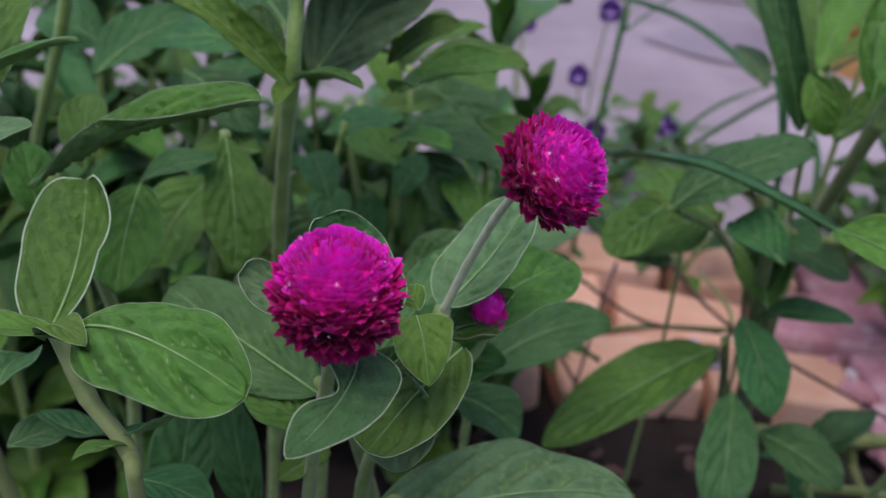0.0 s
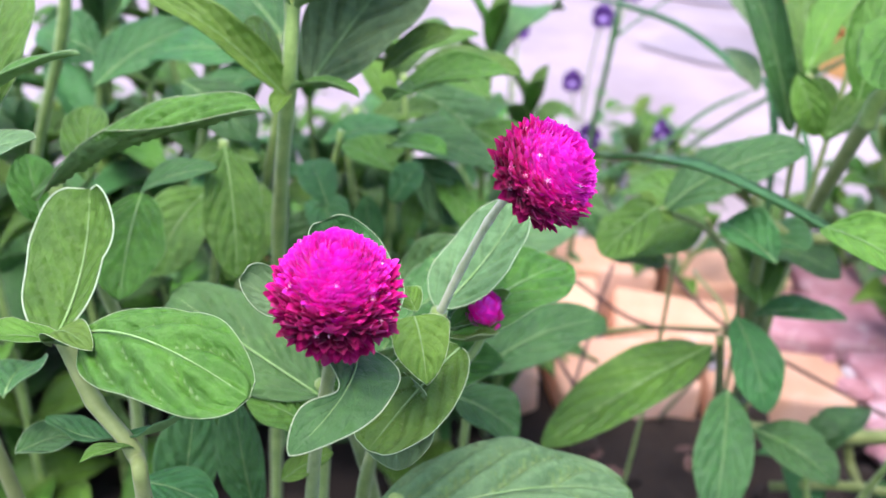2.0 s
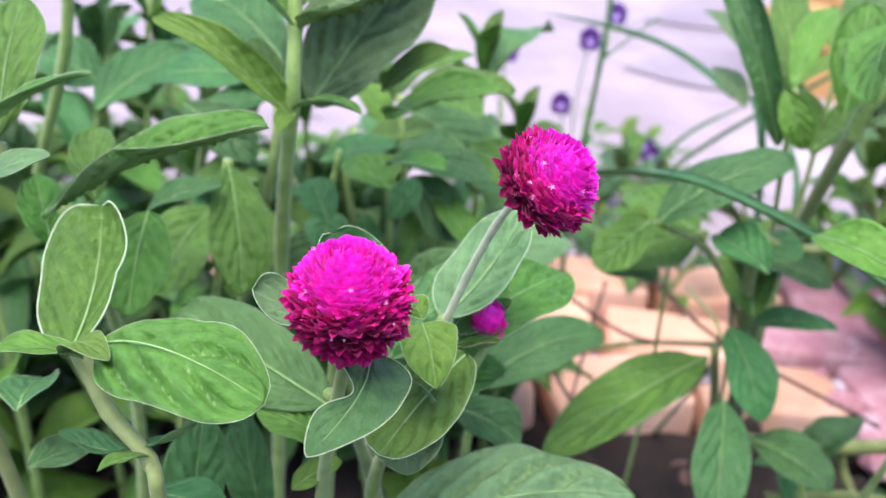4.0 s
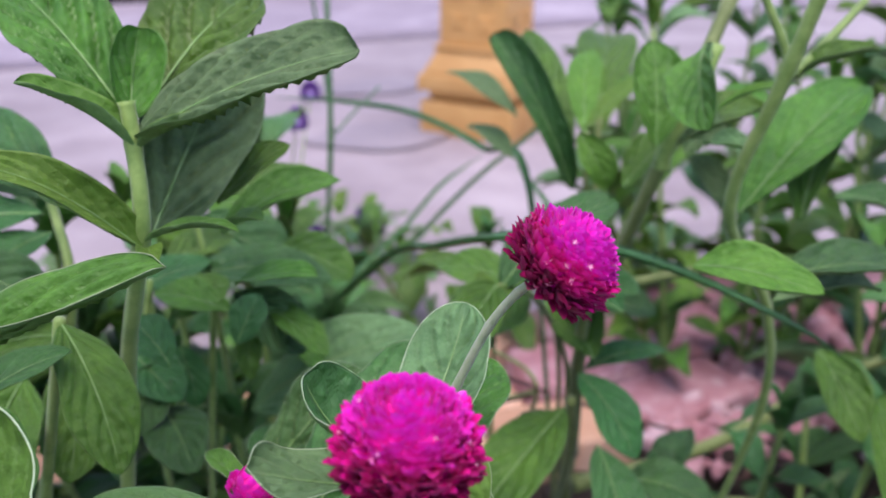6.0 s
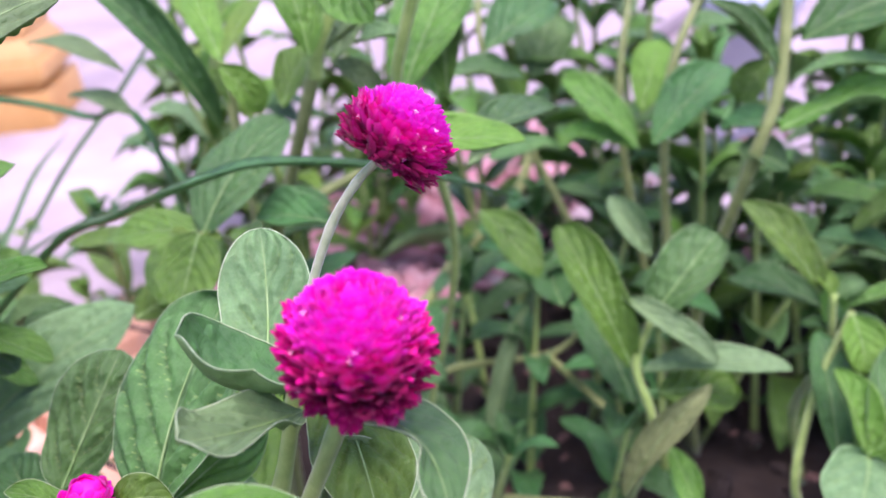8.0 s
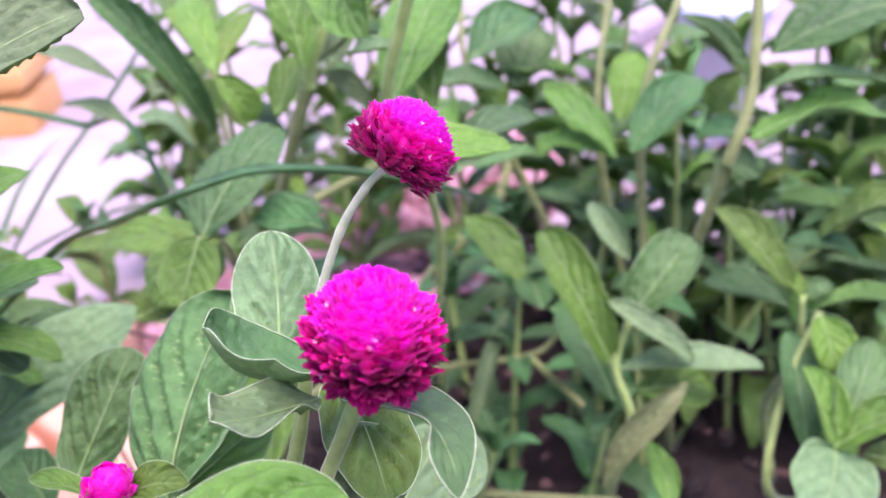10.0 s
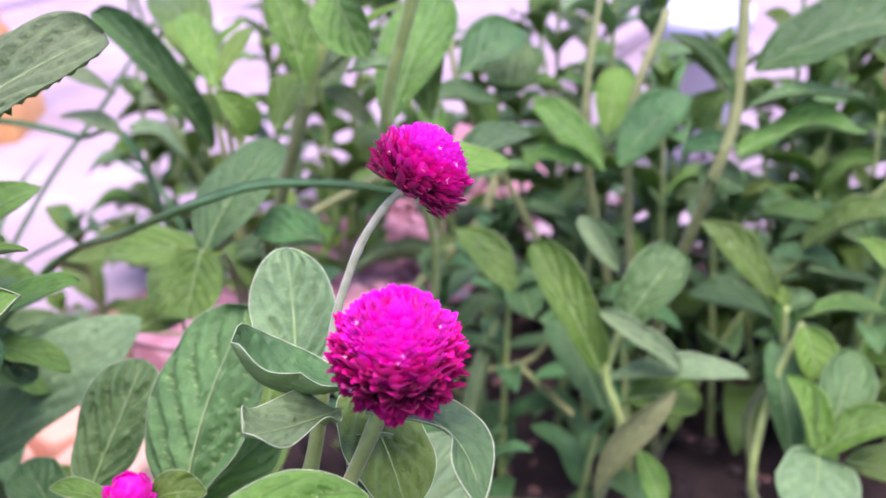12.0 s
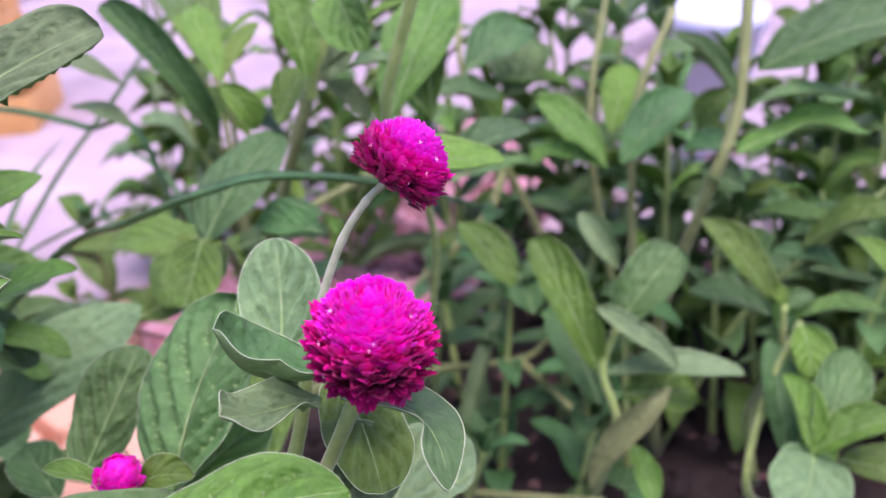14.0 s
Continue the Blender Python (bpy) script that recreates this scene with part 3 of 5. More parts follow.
for face in range(4):
    for ix in range(2):
        for iz in range(6):
            ob = new("rosette", rosette_mesh)
            ob.parent = pillar
            ob.matrix_basis = Matrix.Rotation(TURN + face * math.pi / 2, 4, "Z") @ pose(-0.021 + 0.042 * ix, -0.0505, 0.16 + 0.042 * iz, 90, 0, 0)

# pale blue pot half hidden behind the plants
pot = thing("flower_pot", "small pale blue plastic pot behind the plants", "pot", (0.86, 0.42, 0.0))
bm = bmesh.new()
prof = [(0.0, 0.0), (0.034, 0.0), (0.05, 0.13), (0.054, 0.13), (0.055, 0.15), (0.05, 0.15), (0.046, 0.12), (0.0, 0.115)]
rings = [[bm.verts.new((r * math.cos(a), r * math.sin(a), z)) for a in (2 * math.pi * k / 28 for k in range(28))] if r else [bm.verts.new((0, 0, z))] for r, z in prof]
for a, b in zip(rings, rings[1:]):
    for k in range(28):
        m = (k + 1) % 28
        quad = [a[k % len(a)], a[m % len(a)], b[m % len(b)], b[k % len(b)]]
        bm.faces.new(list(dict.fromkeys(quad)))
part("body", bm, POT, pot)

# ---- the blooming globe amaranth ----
plant_a = thing("globe_amaranth", "globe amaranth with two magenta flower heads and a bud", "flower plant", (-0.02, 0.225, 0.0))
FL1, FL2 = Vector((-0.0192, 0.152, 0.301)), Vector((0.0205, 0.1734, 0.319))
stem(plant_a, [FL1 + Vector((0, 0.001, -0.006)), (-0.0205, 0.1585, 0.283), (-0.0296, 0.183, 0.22), (-0.034, 0.205, 0.12), (-0.025, 0.222, -0.005)], 0.0014, 0.0019, STEM)
stem(plant_a, [FL2 + Vector((-0.003, 0.003, -0.004)), (0.0145, 0.18, 0.3108), (0.0108, 0.1852, 0.3015), (0.0056, 0.1895, 0.2862), (0.001, 0.191, 0.272)], 0.00085, 0.00105, STEM_PALE)
stem(plant_a, [(0.001, 0.191, 0.273), (-0.007, 0.194, 0.245), (-0.018, 0.207, 0.2), (-0.024, 0.218, 0.1), (-0.022, 0.226, -0.005)], 0.0018, 0.0022, STEM)
stem(plant_a, [(0.0138, 0.211, 0.256), (0.009, 0.205, 0.249), (-0.006, 0.195, 0.242)], 0.0011, 0.0013, STEM)
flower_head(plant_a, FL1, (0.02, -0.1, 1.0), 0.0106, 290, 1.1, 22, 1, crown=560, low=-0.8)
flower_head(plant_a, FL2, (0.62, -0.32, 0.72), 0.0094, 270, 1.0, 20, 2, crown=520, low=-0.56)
flower_head(plant_a, (0.0128, 0.2075, 0.2628), (0, -0.3, 1), 0.0042, 80, 1.5, 0, 3, "tight magenta bud", -0.5, "bud")
leaf(plant_a, (0.0006, 0.2015, 0.2668), (0.0205, 0.2185, 0.2900), 0.0222, (-0.39, -0.41, 0.83), material=PALE, sag=-0.05, fold=0.25, quilt=1.0, shape=(0.55, 0.58), margin=0.00012)
leaf(plant_a, (0.0042, 0.2027, 0.2589), (0.0373, 0.2427, 0.2584), 0.0235, (-0.20, -0.55, 0.81), sag=0.06, fold=0.15, shape=(0.6, 0.5), margin=0.00005, quilt=0.9)
leaf(plant_a, (-0.0047, 0.1770, 0.2804), (-0.0009, 0.1622, 0.2727), 0.0143, (-0.04, -0.42, 0.91), sag=0.12, fold=0.3, material=FRESH, shape=(0.38, 0.75), margin=0.00005, quilt=0.5)
leaf(plant_a, (0.0062, 0.1877, 0.2649), (-0.0132, 0.1590, 0.2560), 0.0205, (-0.10, -0.35, 0.93), sag=0.08, fold=0.12, material=LEAF, shape=(0.55, 0.4), margin=0.00008, quilt=0.8)
leaf(plant_a, (-0.0105, 0.1730, 0.2812), (-0.0271, 0.1883, 0.2969), 0.0235, (-0.10, -0.05, 1.0), sag=-0.24, fold=0.0, material=DARK, shape=(0.5, 0.42), margin=0.0001, quilt=0.2, wave=0.05, rims=((62, 54, 44), (10, 20, 22)))
leaf(plant_a, (-0.0130, 0.1745, 0.2765), (-0.0425, 0.1715, 0.2905), 0.0135, (0.30, -0.30, 0.9), sag=-0.04, fold=0.0, wave=0.3, material=PALE, shape=(0.5, 0.4), margin=0.0001, quilt=0.7, rims=((45, 30, 25), (20, 25, 30)))
leaf(plant_a, (-0.0044, 0.1850, 0.2762), (-0.0081, 0.1912, 0.2791), 0.0067, (-0.04, -0.42, 0.91), material=FRESH, sag=0.1, margin=0.00005, quilt=0.5)
leaf(plant_a, (-0.0160, 0.1600, 0.2835), (-0.0250, 0.1310, 0.2793), 0.0185, (0.25, -0.35, 0.90), material=DARK, sag=0.14, fold=0.0, droop=0.05, shape=(0.3, 0.7), margin=0.00012, quilt=0.12, wave=0.03, rims=((15, 10, 5), (5, 20, 0)), bow=-0.09, pinch=(1, 0.84, 0.54))
leaf(plant_a, (-0.0069, 0.1781, 0.2637), (-0.0069, 0.1635, 0.2466), 0.0196, (-0.17, -0.18, 0.97), sag=0.1, material=PALE, margin=0.00005, quilt=0.5)
leaf(plant_a, (0.0027, 0.2030, 0.2595), (0.0191, 0.2108, 0.2671), 0.0081, (-0.14, -0.40, 0.91), material=LEAF, fold=0.6, sag=-.1, margin=0.00005, quilt=0.5)
leaf(plant_a, (0.0042, 0.2004, 0.2588), (0.0165, 0.2014, 0.2608), 0.0065, (-0.06, 0.32, 0.95), material=LEAF, fold=0.5, sag=-.1, margin=0.00005, quilt=0.5)

# its neighbour with a single bud
plant_b = thing("globe_amaranth", "globe amaranth with one small magenta bud between leaves", "flower plant", (-0.045, 0.275, 0.0))
flower_head(plant_b, (-0.0318, 0.231, 0.2428), (0.1, -0.3, 1), 0.0052, 80, 1.15, 0, 4, "small magenta bud", -0.5, "bud")
stem(plant_b, [(-0.031, 0.2345, 0.238), (-0.033, 0.242, 0.215), (-0.04, 0.262, 0.1), (-0.045, 0.275, -0.006)], 0.0015, 0.0026)
leaf(plant_b, (-0.0176, 0.2319, 0.2269), (0.0216, 0.2368, 0.2669), 0.0351, (-0.50, -0.07, 0.86), sag=0.08, fold=0.15, quilt=1.1, material=GREY, shape=(0.55, 0.5), margin=0.00005)
leaf(plant_b, (-0.0194, 0.2710, 0.2184), (0.0094, 0.2734, 0.2455), 0.0236, (-0.30, -0.39, 0.87), material=GREY, sag=0.05, fold=0.3, quilt=1.2, shape=(0.5, 0.45), margin=0.00005)
leaf(plant_b, (-0.0324, 0.2382, 0.2372), (-0.0398, 0.2522, 0.2416), 0.0073, (-0.04, -0.10, 0.99), fold=0.5, material=LEAF, margin=0.00005, quilt=0.5)
leaf(plant_b, (-0.0275, 0.2310, 0.2366), (-0.0180, 0.2193, 0.2382), 0.0109, (-0.44, -0.13, 0.89), fold=0.5, material=LEAF, sag=.25, margin=0.00005, quilt=0.5)
leaf(plant_b, (-0.0097, 0.3120, 0.1817), (-0.0045, 0.3339, 0.1935), 0.0195, (-0.34, -0.30, 0.89), material=DARK, margin=0.00005, quilt=0.5)
leaf(plant_b, (-0.0157, 0.2383, 0.2196), (0.0214, 0.2329, 0.2285), 0.0195, (-0.25, -0.46, 0.85), material=LEAF, margin=0.00005, quilt=0.5)

# tall leafy stem
plant_c = thing("leafy_plant", "tall leafy amaranth stem with broad quilted leaves", "plant", (-0.072, 0.325, 0.0))
stem(plant_c, [(-0.0470, 0.2765, 0.3321), (-0.0468, 0.2740, 0.3219), (-0.0480, 0.2700, 0.2980), (-0.0562, 0.2914, 0.2416), (-0.066, 0.318, 0.12), (-0.072, 0.325, -0.006)], 0.0021, 0.0027, STEM)
leaf(plant_c, (-0.0452, 0.2741, 0.3230), (0.0069, 0.2541, 0.3454), 0.0209, (-0.13, -0.49, 0.86), material=PALE, sag=0.06, quilt=1.6, fold=0.2, shape=(0.5, 0.35), curl=0.25)
leaf(plant_c, (-0.0435, 0.2830, 0.2945), (-0.0120, 0.3200, 0.3318), 0.0330, (-0.05, -0.88, 0.45), material=PALE, sag=0.03, fold=0.12, quilt=0.9, shape=(0.55, 0.4), curl=0.1)
leaf(plant_c, (-0.0486, 0.2672, 0.2963), (-0.0847, 0.2645, 0.3269), 0.0125, (-0.25, -0.35, 0.9), sag=0.06, droop=0.12, fold=0.0, rims=((30, 20, 5), (50, 60, 20)), material=FRESH, shape=(0.35, 0.45), curl=0.25)
leaf(plant_c, (-0.0469, 0.2737, 0.3212), (-0.0717, 0.2728, 0.3398), 0.0105, (-0.04, -0.13, 0.99), sag=0.08, fold=0.5, shape=(0.35, 0.5), material=FRESH, curl=0.25)
leaf(plant_c, (-0.0470, 0.2731, 0.3198), (-0.0255, 0.2652, 0.3292), 0.0088, (0.04, 0.22, 0.98), sag=0.08, fold=0.4, material=FRESH, curl=0.25)
leaf(plant_c, (-0.0467, 0.2832, 0.3267), (-0.0693, 0.3203, 0.3565), 0.0283, (-0.02, -0.55, 0.83), quilt=1.5, material=LEAF, fold=.15, curl=0.25)
leaf(plant_c, (-0.0463, 0.2772, 0.3267), (-0.0406, 0.2902, 0.3474), 0.0158, (0.22, -0.60, 0.77), quilt=0.5, fold=.6, sag=-.08, shape=(0.6,0.45), curl=0.25)
leaf(plant_c, (-0.0422, 0.2866, 0.3254), (-0.0059, 0.3183, 0.3502), 0.0330, (-0.29, -0.45, 0.85), quilt=1.5, fold=.1, curl=0.25)
leaf(plant_c, (-0.0460, 0.2879, 0.3247), (-0.0619, 0.3506, 0.3319), 0.0177, (-0.11, -0.52, 0.85), quilt=0.6, fold=.1, curl=0.25)
leaf(plant_c, (-0.0476, 0.2676, 0.2977), (-0.0254, 0.2567, 0.3011), 0.0077, (0.02, 0.13, 0.99), fold=0.3, sag=.1, curl=0.25)
leaf(plant_c, (-0.0471, 0.2649, 0.2970), (-0.0483, 0.2475, 0.2979), 0.0067, (-0.02, -0.04, 1.00), fold=0.3, sag=.1, material=FRESH, curl=0.25)
leaf(plant_c, (-0.0503, 0.2813, 0.2966), (-0.0706, 0.3116, 0.3020), 0.0135, (-0.16, -0.61, 0.77), fold=0.3, material=LEAF, curl=0.25)
leaf(plant_c, (-0.0201, 0.3209, 0.2767), (0.0204, 0.3216, 0.2884), 0.0155, (-0.10, -0.34, 0.93), fold=.2, quilt=.5, curl=0.25)
leaf(plant_c, (-0.0225, 0.3057, 0.2913), (0.0008, 0.3069, 0.3070), 0.0108, (-0.13, -0.47, 0.87), fold=.2, material=LEAF, curl=0.25)
leaf(plant_c, (-0.0209, 0.3111, 0.2795), (-0.0118, 0.2910, 0.2900), 0.0090, (-0.06, -0.21, 0.98), material=FRESH, curl=0.25)

plant_d = thing("leafy_plant", "leafy amaranth with long quilted leaves, not in bloom", "plant", (-0.13, 0.32, 0.0))
stem(plant_d, [(-0.1129, 0.2460, 0.2720), (-0.115, 0.29, 0.18), (-0.125, 0.31, 0.08), (-0.13, 0.32, -0.006)], 0.002, 0.003)
stem(plant_d, [(-0.0707, 0.2788, 0.2749), (-0.085, 0.30, 0.2), (-0.115, 0.315, 0.06), (-0.128, 0.32, 0.0)], 0.0015, 0.0025)
leaf(plant_d, (-0.1160, 0.2375, 0.2732), (-0.0470, 0.2251, 0.3081), 0.0205, (-0.10, -0.50, 0.86), quilt=1.1, fold=0.0, sag=.05, shape=(0.6, 0.45), rims=((0, 0, 20), (30, 75, 60)), margin=0.0001)
leaf(plant_d, (-0.0935, 0.2610, 0.2640), (-0.0686, 0.2627, 0.2730), 0.0121, (-0.05, -0.26, 0.96), fold=.3, material=DARK)
leaf(plant_d, (-0.0706, 0.2783, 0.2742), (-0.0619, 0.2488, 0.2427), 0.0195, (0.15, -0.41, 0.90), fold=.15)
leaf(plant_d, (-0.0911, 0.2566, 0.2664), (-0.0910, 0.2278, 0.2462), 0.0234, (0.06, -0.42, 0.91), fold=.2, quilt=.6)
leaf(plant_d, (-0.1058, 0.2534, 0.2707), (-0.1100, 0.2740, 0.2866), 0.0154, (-0.04, -0.42, 0.91), fold=.3, quilt=.5)
leaf(plant_d, (-0.1163, 0.2420, 0.2608), (-0.1226, 0.2525, 0.2792), 0.0149, (0.15, -0.41, 0.90), fold=.3, quilt=.5)

plant_e = thing("leafy_plant", "leafy amaranth with a cupped upright leaf and pale hairy margins", "plant", (-0.075, 0.215, 0.0))
stem(plant_e, [(-0.0864, 0.1784, 0.2686), (-0.0772, 0.1694, 0.2569), (-0.0661, 0.1608, 0.2500), (-0.0639, 0.1582, 0.2354), (-0.08, 0.212, 0.1), (-0.075, 0.215, -0.006)], 0.0021, 0.0015, STEM_OLIVE)
stem(plant_e, [(-0.1163, 0.2208, 0.3024), (-0.13, 0.21, 0.24), (-0.11, 0.215, 0.1), (-0.078, 0.216, 0.0)], 0.0018, 0.003, STEM_OLIVE)
leaf(plant_e, (-0.0875, 0.1761, 0.2680), (-0.0868, 0.2075, 0.2920), 0.0255, (0.06, -0.42, 0.91), fold=0.0, sag=-.12, quilt=0.45, shape=(0.5, 0.36), material=LEAF, margin=0.00024, rims=((18, 16, 18), (60, 52, 60)), lanes=5, wave=0.04)
leaf(plant_e, (-0.0785, 0.1709, 0.2745), (-0.0361, 0.1459, 0.2798), 0.0245, (-0.04, -0.38, 0.91), fold=0.0, sag=.15, quilt=1.5, wave=.03, shape=(0.45, 0.45), margin=0.00006, rims=((-20, -14, 0), (-25, -30, -10)), lanes=3.4)
leaf(plant_e, (-0.0831, 0.1739, 0.2688), (-0.0997, 0.1660, 0.2750), 0.0095, (-0.05, -0.04, 1.00), fold=.3, sag=.1, material=FRESH, margin=0.00005, quilt=0.5)
leaf(plant_e, (-0.0869, 0.1738, 0.2686), (-0.0722, 0.1608, 0.2781), 0.0087, (-0.05, -0.04, 1.00), fold=.2, sag=.2, material=FRESH, margin=0.00005, quilt=0.5)
leaf(plant_e, (-0.0693, 0.1642, 0.2518), (-0.0523, 0.1619, 0.2639), 0.0082, (-0.06, 0.32, 0.95), fold=.3, sag=-.1, material=DARK, quilt=0.5)
leaf(plant_e, (-0.0789, 0.1813, 0.2354), (-0.0963, 0.1836, 0.2394), 0.0121, (-0.06, 0.32, 0.95), fold=.3, sag=-.1, material=DARK, quilt=0.5)
leaf(plant_e, (-0.0656, 0.1598, 0.2523), (-0.0753, 0.1533, 0.2530), 0.0056, (-0.06, 0.23, 0.97), fold=.3, quilt=0.5)
leaf(plant_e, (-0.0733, 0.1799, 0.2229), (-0.0525, 0.1766, 0.2171), 0.0138, (-0.05, -0.12, 0.99), material=DARK, fold=.2, sag=.1, quilt=0.5)
leaf(plant_e, (-0.1215, 0.2197, 0.3025), (-0.0904, 0.2223, 0.3212), 0.0133, (-0.06, 0.10, 0.99), fold=.3, sag=.1, shape=(0.6,0.6), margin=0.00005, quilt=0.5)
leaf(plant_e, (-0.1182, 0.2248, 0.3014), (-0.1202, 0.2587, 0.3304), 0.0195, (0.15, -0.41, 0.90), fold=.25, quilt=.7, margin=0.00005)
leaf(plant_e, (-0.1170, 0.2100, 0.2955), (-0.0986, 0.2090, 0.3040), 0.0117, (-0.05, -0.26, 0.96), fold=.15, sag=.1, material=PALE, margin=0.00005, quilt=0.5)
leaf(plant_e, (-0.1099, 0.1901, 0.2205), (-0.0957, 0.2013, 0.2199), 0.0123, (-0.05, -0.26, 0.96), material=DARK, margin=0.00005, quilt=0.5)
leaf(plant_e, (-0.1094, 0.1897, 0.2399), (-0.1110, 0.2102, 0.2355), 0.0166, (-0.03, -0.55, 0.83), material=DARK, margin=0.00005, quilt=0.5)

plant_f = thing("leafy_plant", "low broad-leaved amaranth under the flower heads", "plant", (0.0, 0.27, 0.0))
stem(plant_f, [(-0.0286, 0.1952, 0.2457), (-0.02, 0.22, 0.2), (-0.008, 0.25, 0.1), (0, 0.27, -0.006)], 0.0016, 0.0026)
stem(plant_f, [(-0.0075, 0.1757, 0.2257), (0.0, 0.23, 0.17), (0.002, 0.25, 0.08), (0, 0.268, 0.0)], 0.0016, 0.0024)
stem(plant_f, [(0.0144, 0.2760, 0.1897), (0.012, 0.29, 0.12), (0.005, 0.28, 0.04), (0.002, 0.27, 0.0)], 0.0016, 0.0024)
leaf(plant_f, (-0.0287, 0.1937, 0.2431), (-0.0717, 0.2158, 0.2575), 0.0240, (-0.04, -0.40, 0.92), fold=.1, sag=.05, shape=(0.55,0.45), material=GREY)
leaf(plant_f, (-0.0268, 0.1871, 0.2356), (-0.0474, 0.1916, 0.2433), 0.0124, (-0.05, -0.26, 0.96), fold=.1)
leaf(plant_f, (-0.0726, 0.2049, 0.1861), (-0.0686, 0.2187, 0.2202), 0.0201, (0.15, -0.41, 0.90), material=DARK)
leaf(plant_f, (-0.0490, 0.2020, 0.1910), (-0.0558, 0.2115, 0.2279), 0.0155, (-0.22, -0.42, 0.88), material=DARK)
leaf(plant_f, (-0.0152, 0.1707, 0.2171), (0.0557, 0.1936, 0.2162), 0.0344, (-0.05, -0.12, 0.99), material=PALE, quilt=1.6, fold=.08, sag=.1, shape=(0.55,0.5))
leaf(plant_f, (-0.0370, 0.1810, 0.2249), (-0.0244, 0.1850, 0.2320), 0.0087, (-0.05, -0.26, 0.96), material=FRESH)
leaf(plant_f, (0.0138, 0.2760, 0.1896), (0.0651, 0.3059, 0.1978), 0.0252, (-0.05, -0.26, 0.96), material=DARK, fold=.1)
leaf(plant_f, (0.0067, 0.2567, 0.1961), (0.0305, 0.2507, 0.1858), 0.0211, (-0.05, -0.26, 0.96), material=DARK)

plant_r = thing("leafy_plant", "dark leafy plant close behind the tall stem", "plant", (-0.03, 0.4, 0.0))
stem(plant_r, [(-0.0201, 0.3509, 0.2437), (-0.0230, 0.3623, 0.1932), (-0.03, 0.395, 0.05), (-0.03, 0.4, -0.006)], 0.0012, 0.0016)
stem(plant_r, [(-0.0417, 0.3487, 0.2514), (-0.0462, 0.3520, 0.2071), (-0.035, 0.395, 0.05), (-0.03, 0.4, 0.0)], 0.0012, 0.0016)
leaf(plant_r, (-0.0332, 0.3646, 0.2415), (0.0189, 0.3318, 0.2483), 0.0215, (-0.10, -0.34, 0.93), material=DARK, fold=.2)
leaf(plant_r, (-0.0130, 0.3482, 0.2418), (0.0079, 0.3331, 0.2205), 0.0215, (-0.15, -0.58, 0.80), material=DARK, fold=.2)
leaf(plant_r, (-0.0085, 0.3537, 0.2317), (-0.0127, 0.3346, 0.2124), 0.0109, (-0.15, -0.58, 0.80), material=LEAF)
leaf(plant_r, (-0.0422, 0.3365, 0.2246), (-0.0583, 0.3211, 0.2069), 0.0206, (-0.15, -0.58, 0.80), material=DARK, fold=.2)
leaf(plant_r, (-0.0437, 0.3298, 0.2094), (-0.0398, 0.2940, 0.2074), 0.0221, (-0.15, -0.58, 0.80), material=DARK, fold=.2)
leaf(plant_r, (-0.0367, 0.3422, 0.2400), (-0.0155, 0.3412, 0.2498), 0.0146, (-0.15, -0.58, 0.80), material=LEAF, fold=.2)
leaf(plant_r, (0.0061, 0.3648, 0.2148), (0.0249, 0.3532, 0.2001), 0.0209, (-0.10, -0.34, 0.93), material=LEAF, fold=.2)
leaf(plant_r, (-0.0509, 0.3556, 0.2431), (-0.0186, 0.3585, 0.2505), 0.0163, (-0.04, -0.32, 0.95), material=DARK, fold=.2)
leaf(plant_r, (-0.0175, 0.3320, 0.2423), (-0.0408, 0.3463, 0.2474), 0.0157, (-0.04, -0.32, 0.95), material=LEAF, fold=.2)
leaf(plant_r, (-0.0190, 0.3181, 0.2367), (-0.0088, 0.3248, 0.2506), 0.0129, (-0.04, -0.45, 0.89), material=DARK, fold=.2)
leaf(plant_r, (-0.0417, 0.3083, 0.2384), (-0.0507, 0.3250, 0.2490), 0.0149, (-0.04, -0.45, 0.89), material=DARK, fold=.2)

plant_s = thing("leafy_plant", "shaded leafy plant with broad dark leaves", "plant", (-0.14, 0.4, 0.0))
stem(plant_s, [(-0.0691, 0.3697, 0.2816), (-0.0709, 0.3472, 0.2319), (-0.12, 0.39, 0.06), (-0.14, 0.4, -0.006)], 0.0016, 0.0026)
stem(plant_s, [(-0.1510, 0.3786, 0.3511), (-0.1515, 0.3724, 0.3163), (-0.1569, 0.3771, 0.2807), (-0.2, 0.41, 0.15), (-0.145, 0.4, 0.0)], 0.0022, 0.0026)
stem(plant_s, [(-0.1015, 0.4206, 0.3482), (-0.1008, 0.4126, 0.3099), (-0.0984, 0.3952, 0.2750), (-0.13, 0.43, 0.15), (-0.14, 0.4, 0.0)], 0.002, 0.0026)
leaf(plant_s, (-0.0701, 0.4069, 0.2649), (-0.1179, 0.4495, 0.2873), 0.036, (-0.1, -0.5, 0.86), material=DARK, fold=.15)
leaf(plant_s, (-0.0848, 0.3951, 0.2651), (-0.1288, 0.3896, 0.2703), 0.030, (-0.1, -0.45, 0.88), material=DARK, fold=.15)
leaf(plant_s, (-0.0671, 0.3691, 0.2816), (-0.1070, 0.4091, 0.2970), 0.0323, (-0.13, -0.47, 0.87), material=DARK, fold=.15)
leaf(plant_s, (-0.0719, 0.3668, 0.2739), (-0.1252, 0.3775, 0.2675), 0.0251, (-0.10, -0.34, 0.93), material=DARK, fold=.15)
leaf(plant_s, (-0.0704, 0.3638, 0.2682), (-0.1016, 0.3431, 0.2550), 0.0183, (-0.10, -0.34, 0.93), material=DARK, fold=.2)
